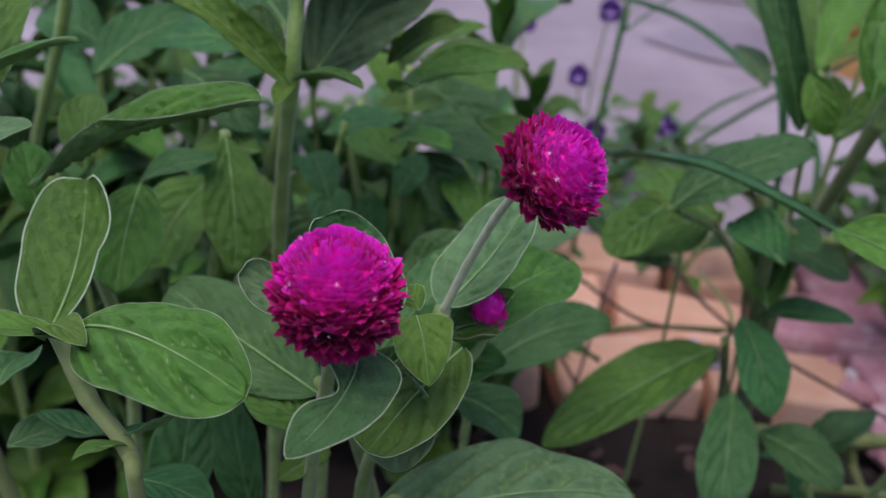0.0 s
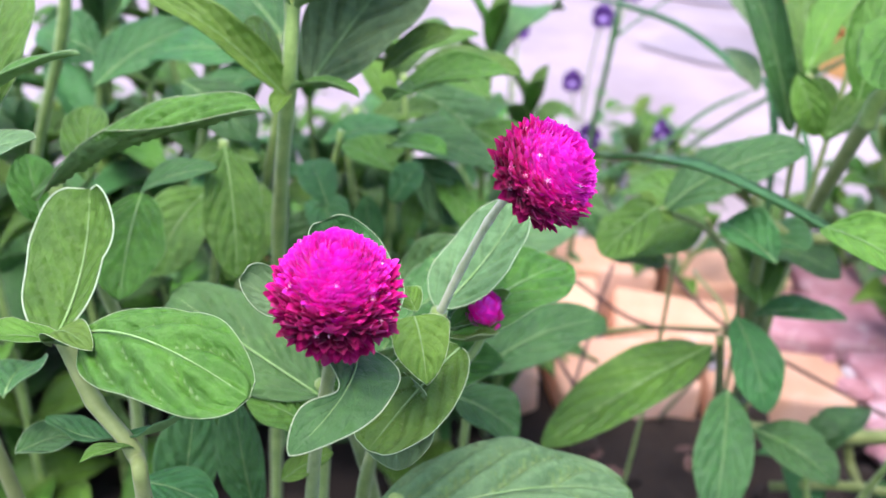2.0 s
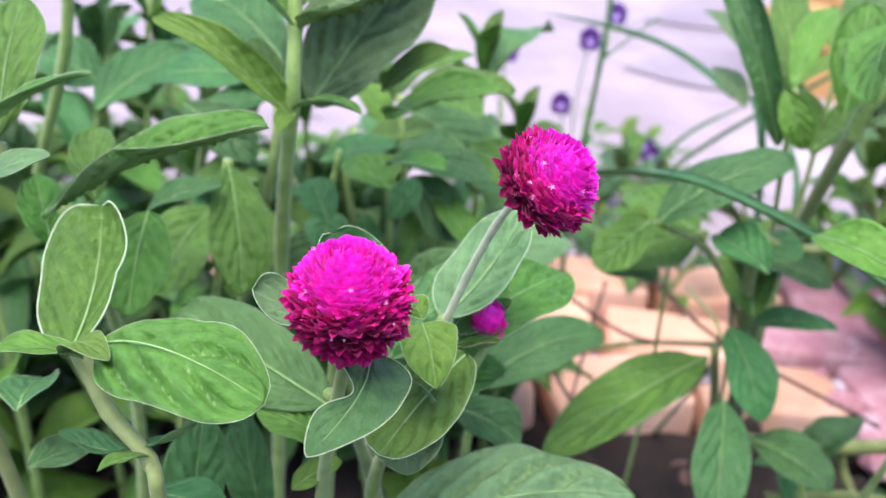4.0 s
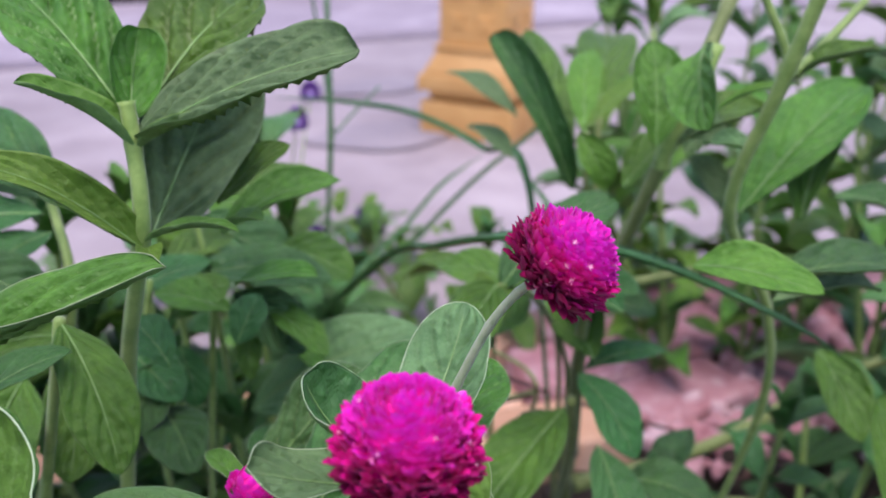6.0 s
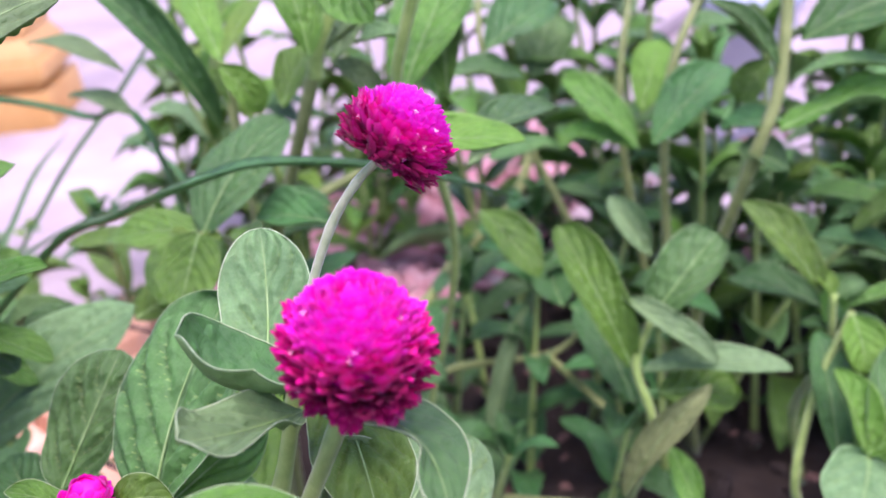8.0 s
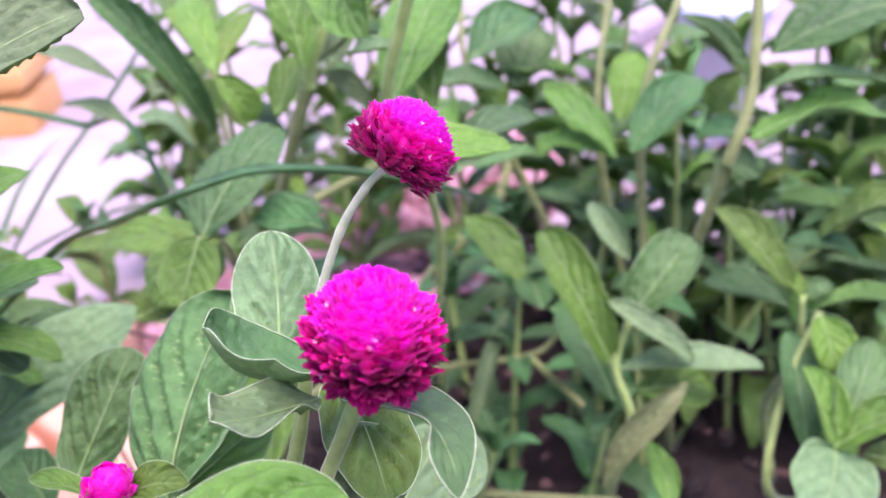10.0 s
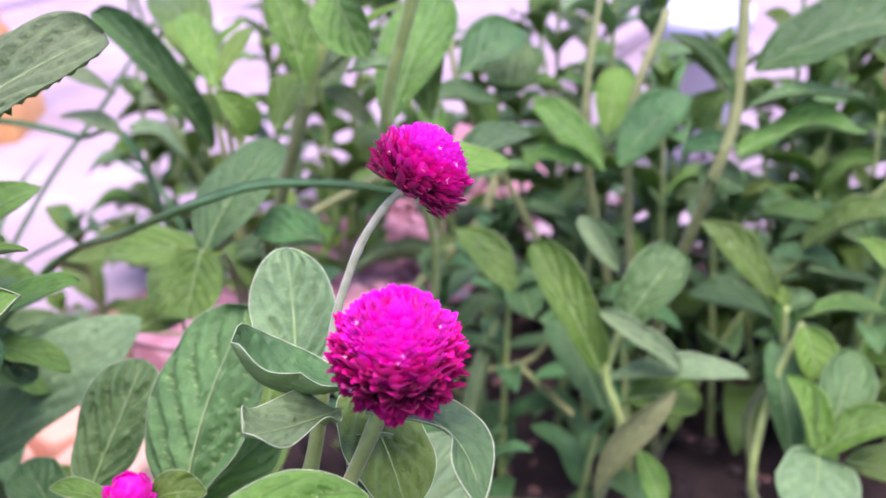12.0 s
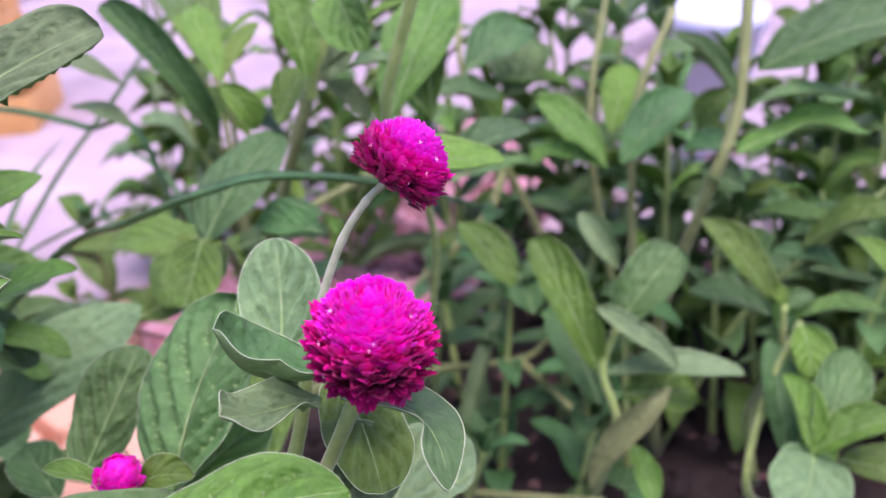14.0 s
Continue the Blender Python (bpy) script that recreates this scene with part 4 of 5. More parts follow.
leaf(plant_s, (-0.0700, 0.3302, 0.2446), (-0.0991, 0.3358, 0.2407), 0.0198, (-0.10, -0.34, 0.93), material=LEAF, fold=.2)
leaf(plant_s, (-0.0688, 0.3266, 0.2374), (-0.0760, 0.2944, 0.2127), 0.0230, (0.05, -0.53, 0.85), material=LEAF, fold=.15)
leaf(plant_s, (-0.0839, 0.3105, 0.2431), (-0.1014, 0.2819, 0.2206), 0.0270, (0.05, -0.53, 0.85), material=LEAF, fold=.15, quilt=.5)
leaf(plant_s, (-0.0955, 0.3176, 0.2277), (-0.0869, 0.3420, 0.2363), 0.0138, (0.05, -0.53, 0.85), material=DARK, fold=.15)
leaf(plant_s, (-0.1444, 0.3646, 0.2562), (-0.1106, 0.3952, 0.2746), 0.0286, (-0.04, -0.45, 0.89), material=DARK)
leaf(plant_s, (-0.1468, 0.3889, 0.2601), (-0.1764, 0.3946, 0.2699), 0.0269, (-0.04, -0.45, 0.89), material=DARK)
leaf(plant_s, (-0.0984, 0.3952, 0.2750), (-0.0847, 0.4082, 0.3018), 0.0269, (-0.04, -0.45, 0.89), material=DARK)
leaf(plant_s, (-0.1298, 0.3884, 0.3046), (-0.1487, 0.3937, 0.3143), 0.0279, (-0.04, -0.47, 0.88), material=DARK)
leaf(plant_s, (-0.1024, 0.3474, 0.2687), (-0.0730, 0.3373, 0.2501), 0.0221, (-0.04, -0.45, 0.89), material=DARK)

plant_t = thing("leafy_plant", "leafy plant with green and dark leaves at the back", "plant", (-0.01, 0.45, 0.0))
stem(plant_t, [(-0.0198, 0.3870, 0.2627), (-0.0151, 0.3843, 0.2128), (0.0, 0.44, 0.06), (-0.01, 0.45, -0.006)], 0.0012, 0.0016)
stem(plant_t, [(-0.0389, 0.3806, 0.2489), (-0.0390, 0.3732, 0.2117), (-0.01, 0.44, 0.06), (-0.01, 0.45, 0.0)], 0.0012, 0.0016)
leaf(plant_t, (0.0424, 0.4540, 0.1832), (0.0096, 0.4898, 0.1936), 0.0326, (-0.10, -0.34, 0.93), material=DARK)
leaf(plant_t, (0.0193, 0.4285, 0.2376), (-0.0098, 0.4488, 0.2410), 0.0238, (-0.10, -0.34, 0.93), material=LEAF)
leaf(plant_t, (-0.0155, 0.4216, 0.2426), (0.0202, 0.4082, 0.2176), 0.0348, (-0.04, -0.32, 0.95), material=DARK)
leaf(plant_t, (-0.0090, 0.3716, 0.2325), (-0.0010, 0.3618, 0.2131), 0.0220, (-0.04, -0.45, 0.89), material=DARK)
leaf(plant_t, (-0.0338, 0.3773, 0.2425), (-0.0046, 0.3991, 0.2430), 0.0175, (-0.04, -0.32, 0.95), material=LEAF)
leaf(plant_t, (-0.0229, 0.4086, 0.2387), (-0.0418, 0.4181, 0.2567), 0.0157, (-0.04, -0.32, 0.95), material=FRESH)
leaf(plant_t, (-0.0147, 0.3689, 0.2715), (0.0284, 0.3681, 0.2721), 0.0198, (-0.04, -0.32, 0.95), material=LEAF, quilt=.4)
leaf(plant_t, (-0.0200, 0.3892, 0.2670), (0.0114, 0.3944, 0.2791), 0.0146, (-0.04, -0.32, 0.95), material=LEAF)
leaf(plant_t, (-0.0503, 0.3463, 0.2244), (-0.0388, 0.3203, 0.2177), 0.0181, (-0.04, -0.45, 0.89), material=DARK)
leaf(plant_t, (-0.0329, 0.3642, 0.2163), (-0.0297, 0.3532, 0.1946), 0.0146, (-0.04, -0.45, 0.89), material=DARK)
leaf(plant_t, (0.0679, 0.3615, 0.1982), (0.0974, 0.3599, 0.1956), 0.0269, (-0.05, -0.26, 0.96), material=LEAF)
leaf(plant_t, (0.0101, 0.3770, 0.2441), (0.0375, 0.3691, 0.2299), 0.0269, (-0.04, -0.32, 0.95), material=LEAF, fold=.2)
leaf(plant_t, (0.0583, 0.3747, 0.1973), (0.0325, 0.3794, 0.2054), 0.0205, (-0.04, -0.32, 0.95), material=DARK, fold=.2)

# plants towards the pavement
plant_g = thing("leafy_plant", "leafy plant with long pointed leaves and pale midribs", "plant", (0.152, 0.396, 0.0))
stem(plant_g, [(0.1169, 0.3271, 0.1785), (0.1263, 0.3408, 0.1421), (0.148, 0.39, 0.06), (0.152, 0.396, -0.006)], 0.0018, 0.0022, STEM_OLIVE)
leaf(plant_g, (0.1155, 0.3297, 0.1731), (0.0444, 0.2914, 0.1462), 0.0310, (-0.24, -0.26, 0.93), fold=.25, sag=.08, material=LEAF, shape=(0.8,0.75))
leaf(plant_g, (0.1226, 0.3319, 0.1869), (0.1323, 0.3002, 0.1617), 0.0217, (-0.03, -0.52, 0.85), fold=.2, sag=.12, material=DARK)
leaf(plant_g, (0.1167, 0.3047, 0.1696), (0.1068, 0.2595, 0.1410), 0.0227, (-0.04, -0.42, 0.91), fold=.2, sag=.12, material=DARK)
leaf(plant_g, (0.1320, 0.3090, 0.1470), (0.1598, 0.2834, 0.1424), 0.0249, (-0.05, -0.26, 0.96), material=DARK)
leaf(plant_g, (0.1355, 0.3489, 0.1765), (0.1729, 0.3405, 0.1820), 0.0169, (-0.05, -0.12, 0.99), material=DARK, fold=.2)
leaf(plant_g, (0.1180, 0.3306, 0.1645), (0.0950, 0.3334, 0.1695), 0.0095, (-0.05, -0.12, 0.99), material=DARK, fold=.2)

plant_h = thing("leafy_plant", "leafy plant with one large dark oval leaf", "plant", (0.155, 0.403, 0.0))
stem(plant_h, [(0.0846, 0.3312, 0.2338), (0.115, 0.352, 0.21), (0.146, 0.379, 0.15), (0.154, 0.398, 0.05), (0.155, 0.403, -0.006)], 0.0011, 0.0013, STEM_OLIVE)
stem(plant_h, [(0.1098, 0.3556, 0.2182), (0.138, 0.376, 0.17), (0.153, 0.4, 0.05), (0.154, 0.404, 0.0)], 0.001, 0.0011, STEM_OLIVE)
leaf(plant_h, (0.0847, 0.3307, 0.2334), (0.1324, 0.3288, 0.2636), 0.0287, (-0.41, -0.23, 0.88), fold=.1, material=DARK, shape=(0.55,0.5))
leaf(plant_h, (0.0817, 0.3280, 0.2364), (0.0619, 0.3206, 0.2181), 0.0229, (-0.38, -0.32, 0.87), fold=.05, material=LEAF, sag=.05, shape=(0.45,0.45))
leaf(plant_h, (0.0829, 0.3328, 0.2330), (0.0759, 0.3368, 0.2374), 0.0067, (-0.04, -0.10, 0.99), material=FRESH)
leaf(plant_h, (0.0836, 0.3319, 0.2329), (0.0854, 0.3208, 0.2339), 0.0067, (-0.04, -0.10, 0.99), material=FRESH)
leaf(plant_h, (0.1094, 0.3553, 0.2178), (0.0688, 0.3441, 0.2082), 0.0304, (-0.04, -0.40, 0.92), fold=.15)
leaf(plant_h, (0.1106, 0.3550, 0.2172), (0.0844, 0.3952, 0.2170), 0.0221, (-0.04, -0.40, 0.92), fold=.15)
leaf(plant_h, (0.1286, 0.3645, 0.2037), (0.1652, 0.3410, 0.2030), 0.0226, (-0.05, -0.26, 0.96), fold=.2, material=DARK)

plant_i = thing("leafy_plant", "leafy plant with a narrow dark rolled leaf", "plant", (0.165, 0.405, 0.0))
stem(plant_i, [(0.1794, 0.4204, 0.2726), (0.17, 0.405, 0.21), (0.162, 0.394, 0.14), (0.164, 0.402, 0.05), (0.165, 0.405, -0.006)], 0.0013, 0.0014, STEM_OLIVE)
stem(plant_i, [(0.1440, 0.3722, 0.2774), (0.1460, 0.3735, 0.2375), (0.16, 0.393, 0.14), (0.163, 0.404, 0.05), (0.164, 0.406, 0.0)], 0.0011, 0.0012, STEM_OLIVE)
leaf(plant_i, (0.1477, 0.3883, 0.2462), (0.1219, 0.4198, 0.3126), 0.0175, (-0.40, -0.41, 0.82), fold=.6, curl=.4, material=DARK, shape=(0.5,0.25))
leaf(plant_i, (0.1604, 0.4118, 0.2564), (0.1688, 0.4792, 0.3004), 0.0195, (-0.19, -0.51, 0.84), fold=.2, material=LEAF)
leaf(plant_i, (0.1581, 0.4657, 0.2588), (0.1384, 0.5119, 0.2752), 0.0154, (-0.06, -0.16, 0.99), material=PALE)
leaf(plant_i, (0.1607, 0.3806, 0.2454), (0.1603, 0.4039, 0.2663), 0.0129, (-0.34, -0.56, 0.75), material=FRESH)
leaf(plant_i, (0.1822, 0.4210, 0.2776), (0.1794, 0.4430, 0.2926), 0.0152, (-0.34, -0.56, 0.75), material=FRESH)
leaf(plant_i, (0.1801, 0.4205, 0.2739), (0.1991, 0.4049, 0.2927), 0.0095, (-0.06, -0.16, 0.99), material=FRESH)
leaf(plant_i, (0.1530, 0.4591, 0.2386), (0.1434, 0.4955, 0.2481), 0.0148, (-0.06, -0.16, 0.99), material=PALE)
leaf(plant_i, (0.1818, 0.4182, 0.2712), (0.1754, 0.4439, 0.2631), 0.0112, (-0.06, -0.16, 0.99), material=FRESH)
leaf(plant_i, (0.1821, 0.4285, 0.2664), (0.2343, 0.5085, 0.2885), 0.0332, (-0.27, -0.46, 0.84), material=LEAF)
leaf(plant_i, (0.1431, 0.3726, 0.2764), (0.1688, 0.4162, 0.3021), 0.0155, (-0.36, -0.31, 0.88), material=FRESH)
leaf(plant_i, (0.1441, 0.3731, 0.2786), (0.1836, 0.3881, 0.2930), 0.0103, (-0.36, -0.31, 0.88), material=FRESH)
leaf(plant_i, (0.2659, 0.3967, 0.2583), (0.2622, 0.4323, 0.2736), 0.0178, (-0.18, -0.34, 0.92), material=LEAF, fold=.2, curl=.25)

plant_j = thing("leafy_plant", "thick-stemmed plant with a swollen node and drooping leaves", "plant", (0.16, 0.40, 0.0))
stem(plant_j, [(0.1796, 0.3320, 0.3380), (0.153, 0.328, 0.281), (0.153, 0.384, 0.155), (0.158, 0.395, 0.06), (0.16, 0.4, -0.006)], 0.0028, 0.003, STEM_OLIVE)
stem(plant_j, [(0.153, 0.33, 0.274), (0.153, 0.327, 0.284), (0.1583, 0.3223, 0.2978), (0.1704, 0.3252, 0.3207)], 0.0036, 0.0024, STEM)
stem(plant_j, [(0.1745, 0.3130, 0.2350), (0.1402, 0.3320, 0.2241), (0.1297, 0.3405, 0.2170), (0.157, 0.39, 0.1)], 0.002, 0.003, STEM_OLIVE)
leaf(plant_j, (0.1376, 0.3686, 0.2787), (0.1474, 0.3584, 0.2566), 0.0150, (-0.44, -0.36, 0.82), material=FRESH, fold=.15, curl=0.25)
leaf(plant_j, (0.1478, 0.3042, 0.3266), (0.1327, 0.2776, 0.3045), 0.0240, (-0.80, 0.20, 0.55), material=LEAF, fold=.2, curl=0.25)
leaf(plant_j, (0.1564, 0.3207, 0.2815), (0.1737, 0.3271, 0.2947), 0.0145, (-0.19, -0.53, 0.83), material=PALE, curl=0.25)
leaf(plant_j, (0.1553, 0.3241, 0.2839), (0.2064, 0.3348, 0.2897), 0.0225, (-0.23, -0.22, 0.95), material=LEAF, curl=0.25)
leaf(plant_j, (0.1434, 0.3413, 0.2625), (0.1743, 0.3500, 0.2780), 0.0175, (-0.47, -0.38, 0.80), material=LEAF, curl=0.25)
leaf(plant_j, (0.1439, 0.3217, 0.2850), (0.1519, 0.3414, 0.3211), 0.0209, (-0.19, -0.53, 0.83), material=LEAF, curl=0.25)
leaf(plant_j, (0.1227, 0.3029, 0.2286), (0.1079, 0.3264, 0.2323), 0.0209, (-0.23, -0.22, 0.95), material=DARK, curl=0.25)
leaf(plant_j, (0.1701, 0.3374, 0.2743), (0.1812, 0.3216, 0.2565), 0.0140, (-0.26, -0.44, 0.86), material=PALE, fold=.2, curl=.25)

plant_k = thing("leafy_plant", "tall plant with a yellow-green leaf beside its stem", "plant", (0.175, 0.34, 0.0))
stem(plant_k, [(0.168, 0.26, 0.385), (0.159, 0.274, 0.323), (0.157, 0.292, 0.268), (0.185, 0.297, 0.222), (0.196, 0.303, 0.17), (0.19, 0.325, 0.08), (0.175, 0.34, -0.006)], 0.0028, 0.0014, STEM)
stem(plant_k, [(0.1668, 0.2805, 0.3189), (0.1643, 0.2855, 0.3312), (0.1575, 0.2918, 0.3483)], 0.0018, 0.0014, STEM)
stem(plant_k, [(0.1673, 0.2804, 0.3195), (0.1842, 0.2846, 0.3290), (0.1999, 0.2868, 0.3410)], 0.0018, 0.0014, STEM)
leaf(plant_k, (0.1157, 0.2563, 0.2683), (0.1345, 0.2198, 0.2705), 0.0184, (-0.27, -0.28, 0.92), material=FRESH, fold=.12, sag=.1, shape=(0.55,0.6), curl=0.25)
leaf(plant_k, (0.1679, 0.3005, 0.2615), (0.2393, 0.3192, 0.3011), 0.0319, (-0.49, -0.29, 0.82), material=LEAF, fold=.1, curl=0.25)
leaf(plant_k, (0.1688, 0.2823, 0.3174), (0.1866, 0.2639, 0.3292), 0.0136, (-0.06, -0.16, 0.99), material=LEAF, curl=0.25)
leaf(plant_k, (0.1774, 0.2877, 0.3134), (0.1575, 0.3071, 0.3007), 0.0062, (-0.06, -0.16, 0.99), material=FRESH, curl=0.25)
leaf(plant_k, (0.1975, 0.2987, 0.2552), (0.2400, 0.3170, 0.3008), 0.0222, (-0.54, 0.01, 0.84), material=LEAF, curl=0.25)
leaf(plant_k, (0.1599, 0.2864, 0.2918), (0.1556, 0.3083, 0.2881), 0.0115, (-0.23, -0.22, 0.95), material=PALE, curl=0.25)
leaf(plant_k, (0.1475, 0.2556, 0.2579), (0.2041, 0.2502, 0.2538), 0.0186, (-0.23, -0.22, 0.95), material=DARK, curl=0.25)
leaf(plant_k, (0.1461, 0.2524, 0.2518), (0.1961, 0.2542, 0.2455), 0.0140, (-0.23, -0.22, 0.95), material=PALE, curl=0.25)
leaf(plant_k, (0.2781, 0.3409, 0.2912), (0.3086, 0.2928, 0.3113), 0.0152, (-0.11, -0.23, 0.97), material=FRESH, fold=.3, curl=.25)
leaf(plant_k, (0.2350, 0.3157, 0.1831), (0.2308, 0.2798, 0.1567), 0.0230, (-0.32, -0.54, 0.78), material=LEAF, fold=.2, curl=.25)

plant_m = thing("leafy_plant", "low plant with pale downy paired leaves", "plant", (0.22, 0.235, 0.0))
stem(plant_m, [(0.2111, 0.2124, 0.1626), (0.2007, 0.2136, 0.1451), (0.1962, 0.2039, 0.1196), (0.215, 0.225, 0.05), (0.22, 0.235, -0.006)], 0.0018, 0.0022, STEM)
leaf(plant_m, (0.2005, 0.2155, 0.1446), (0.2135, 0.2576, 0.1973), 0.0231, (-0.44, -0.36, 0.82), fold=.5, quilt=.6, material=LEAF, shape=(0.6,0.4), curl=0.25)
leaf(plant_m, (0.2107, 0.2130, 0.1627), (0.2419, 0.1971, 0.1945), 0.0259, (-0.34, -0.30, 0.89), fold=.3, quilt=.6, material=GREY, shape=(0.6,0.35), curl=0.25)
leaf(plant_m, (0.2059, 0.2222, 0.1746), (0.2110, 0.1823, 0.1517), 0.0140, (-0.28, -0.14, 0.95), fold=.5, material=PALE, sag=.06, quilt=0.5, curl=0.25)
leaf(plant_m, (0.2008, 0.2116, 0.1451), (0.2269, 0.1567, 0.1474), 0.0169, (-0.11, -0.15, 0.98), fold=.2, material=PALE, sag=.06, shape=(0.6,0.55), quilt=0.5, curl=0.25)
leaf(plant_m, (0.2040, 0.2050, 0.1335), (0.2314, 0.1814, 0.1279), 0.0291, (-0.40, -0.34, 0.85), material=LEAF, quilt=0.5, curl=0.25)
leaf(plant_m, (0.1639, 0.2005, 0.1082), (0.1926, 0.1773, 0.1542), 0.0140, (-0.50, -0.07, 0.86), material=DRY, fold=.6, twist=50, quilt=0.5, curl=0.25)
leaf(plant_m, (0.2109, 0.2198, 0.1174), (0.2372, 0.2620, 0.1424), 0.0254, (-0.44, -0.36, 0.82), material=DARK, quilt=0.5, curl=0.25)
leaf(plant_m, (0.2418, 0.2267, 0.1754), (0.2501, 0.2524, 0.1967), 0.0152, (-0.50, -0.07, 0.86), material=PALE, fold=.6, quilt=0.5, curl=0.25)
leaf(plant_m, (0.1900, 0.1925, 0.1186), (0.1697, 0.1723, 0.1068), 0.0125, (-0.44, -0.36, 0.82), material=LEAF, quilt=0.5, curl=0.25)
leaf(plant_m, (0.2063, 0.2969, 0.0664), (0.2652, 0.3113, 0.1137), 0.0120, (-0.50, -0.07, 0.86), fold=.9, material=PALE, shape=(0.4,0.6), quilt=0.5, curl=0.25)

plant_n = thing("leafy_plant", "low plant with cupped young leaves", "plant", (0.27, 0.12, 0.0))
stem(plant_n, [(0.2257, 0.1237, 0.1180), (0.2261, 0.1170, 0.0884), (0.265, 0.12, 0.06), (0.27, 0.12, -0.006)], 0.0018, 0.0024, STEM)
stem(plant_n, [(0.2766, 0.1484, 0.1509), (0.2449, 0.1522, 0.1266), (0.2185, 0.1482, 0.0904), (0.262, 0.135, 0.05), (0.27, 0.12, 0.0)], 0.0016, 0.0024, STEM)
leaf(plant_n, (0.2250, 0.1248, 0.1181), (0.2409, 0.1441, 0.1442), 0.0190, (-0.25, -0.46, 0.85), material=FRESH, fold=.7, quilt=0.5, curl=0.25)
leaf(plant_n, (0.2264, 0.1227, 0.1179), (0.2716, 0.1233, 0.1470), 0.0243, (-0.44, -0.36, 0.82), material=GREY, fold=.25, quilt=0.5, curl=0.25)
leaf(plant_n, (0.2250, 0.1248, 0.1181), (0.2448, 0.0941, 0.1365), 0.0198, (-0.23, -0.22, 0.95), material=LEAF, fold=.4, quilt=0.5, curl=0.25)
leaf(plant_n, (0.2257, 0.1237, 0.1180), (0.1882, 0.1188, 0.1075), 0.0340, (-0.23, -0.22, 0.95), material=PALE, fold=.1, sag=.1, shape=(0.5,0.45), quilt=0.5, curl=0.25)
leaf(plant_n, (0.2310, 0.1139, 0.1151), (0.2453, 0.0851, 0.1042), 0.0225, (-0.23, -0.22, 0.95), material=LEAF, fold=.1, quilt=0.5, curl=0.25)
leaf(plant_n, (0.2716, 0.1470, 0.1524), (0.2556, 0.1354, 0.1353), 0.0225, (-0.44, -0.36, 0.82), material=FRESH, fold=.3, quilt=0.5, curl=0.25)
leaf(plant_n, (0.2257, 0.1339, 0.1076), (0.2693, 0.1601, 0.1418), 0.0185, (-0.36, -0.31, 0.88), material=DARK, fold=.3, quilt=0.5, curl=0.25)

plant_o = thing("leafy_plant", "bushy plant with dark green narrow leaves", "plant", (0.34, 0.18, 0.0))
stem(plant_o, [(0.2797, 0.1579, 0.1560), (0.2845, 0.1590, 0.1204), (0.33, 0.185, 0.05), (0.34, 0.18, -0.006)], 0.0016, 0.0024, STEM)
leaf(plant_o, (0.2766, 0.1624, 0.1564), (0.2726, 0.1995, 0.1955), 0.0205, (-0.34, -0.30, 0.89), material=LEAF, fold=.25, curl=0.25)
leaf(plant_o, (0.2792, 0.1576, 0.1548), (0.2795, 0.1669, 0.1663), 0.0096, (-0.34, -0.30, 0.89), material=FRESH, curl=0.25)
leaf(plant_o, (0.2799, 0.1565, 0.1547), (0.2896, 0.1478, 0.1601), 0.0096, (-0.34, -0.30, 0.89), material=GREY, curl=0.25)
leaf(plant_o, (0.2806, 0.1523, 0.1508), (0.2962, 0.1156, 0.1555), 0.0141, (-0.04, -0.10, 0.99), material=LEAF, curl=0.25)
leaf(plant_o, (0.2833, 0.1637, 0.1462), (0.2810, 0.2069, 0.1486), 0.0199, (-0.23, -0.22, 0.95), material=DARK, curl=0.25)
leaf(plant_o, (0.3301, 0.1827, 0.1549), (0.3486, 0.1484, 0.1444), 0.0181, (-0.11, -0.15, 0.98), material=DARK, curl=0.25)
leaf(plant_o, (0.3443, 0.1948, 0.1698), (0.3661, 0.1579, 0.1617), 0.0185, (-0.11, -0.15, 0.98), material=LEAF, curl=0.25)
leaf(plant_o, (0.3415, 0.1683, 0.1565), (0.3589, 0.1272, 0.1811), 0.0237, (-0.11, -0.15, 0.98), material=LEAF, curl=0.25)
leaf(plant_o, (0.2837, 0.1098, 0.1731), (0.2823, 0.1319, 0.1967), 0.0153, (-0.16, -0.52, 0.84), material=FRESH, fold=.4, curl=0.25)

plant_p = thing("leafy_plant", "tall bushy plant with wavy leaves on an upright stem", "plant", (0.33, 0.24, 0.0))
stem(plant_p, [(0.3322, 0.2050, 0.2960), (0.3115, 0.1989, 0.2376), (0.3007, 0.2056, 0.2012), (0.31, 0.235, 0.1), (0.33, 0.24, -0.006)], 0.0028, 0.0032, STEM_OLIVE)
stem(plant_p, [(0.3768, 0.3020, 0.2810), (0.3426, 0.2952, 0.2177), (0.345, 0.29, 0.15), (0.335, 0.25, 0.0)], 0.0016, 0.0024, STEM_OLIVE)
stem(plant_p, [(0.3723, 0.2599, 0.2691), (0.3382, 0.2650, 0.2199), (0.33, 0.26, 0.13), (0.33, 0.245, 0.0)], 0.0022, 0.0024, STEM_OLIVE)
stem(plant_p, [(0.3627, 0.3950, 0.2779), (0.3319, 0.3756, 0.2278), (0.34, 0.34, 0.15), (0.335, 0.25, 0.0)], 0.0016, 0.0024, STEM_OLIVE)
leaf(plant_p, (0.3112, 0.1992, 0.2420), (0.3058, 0.2326, 0.2745), 0.0116, (-0.34, -0.30, 0.89), material=GREY, fold=.8, curl=0.25)
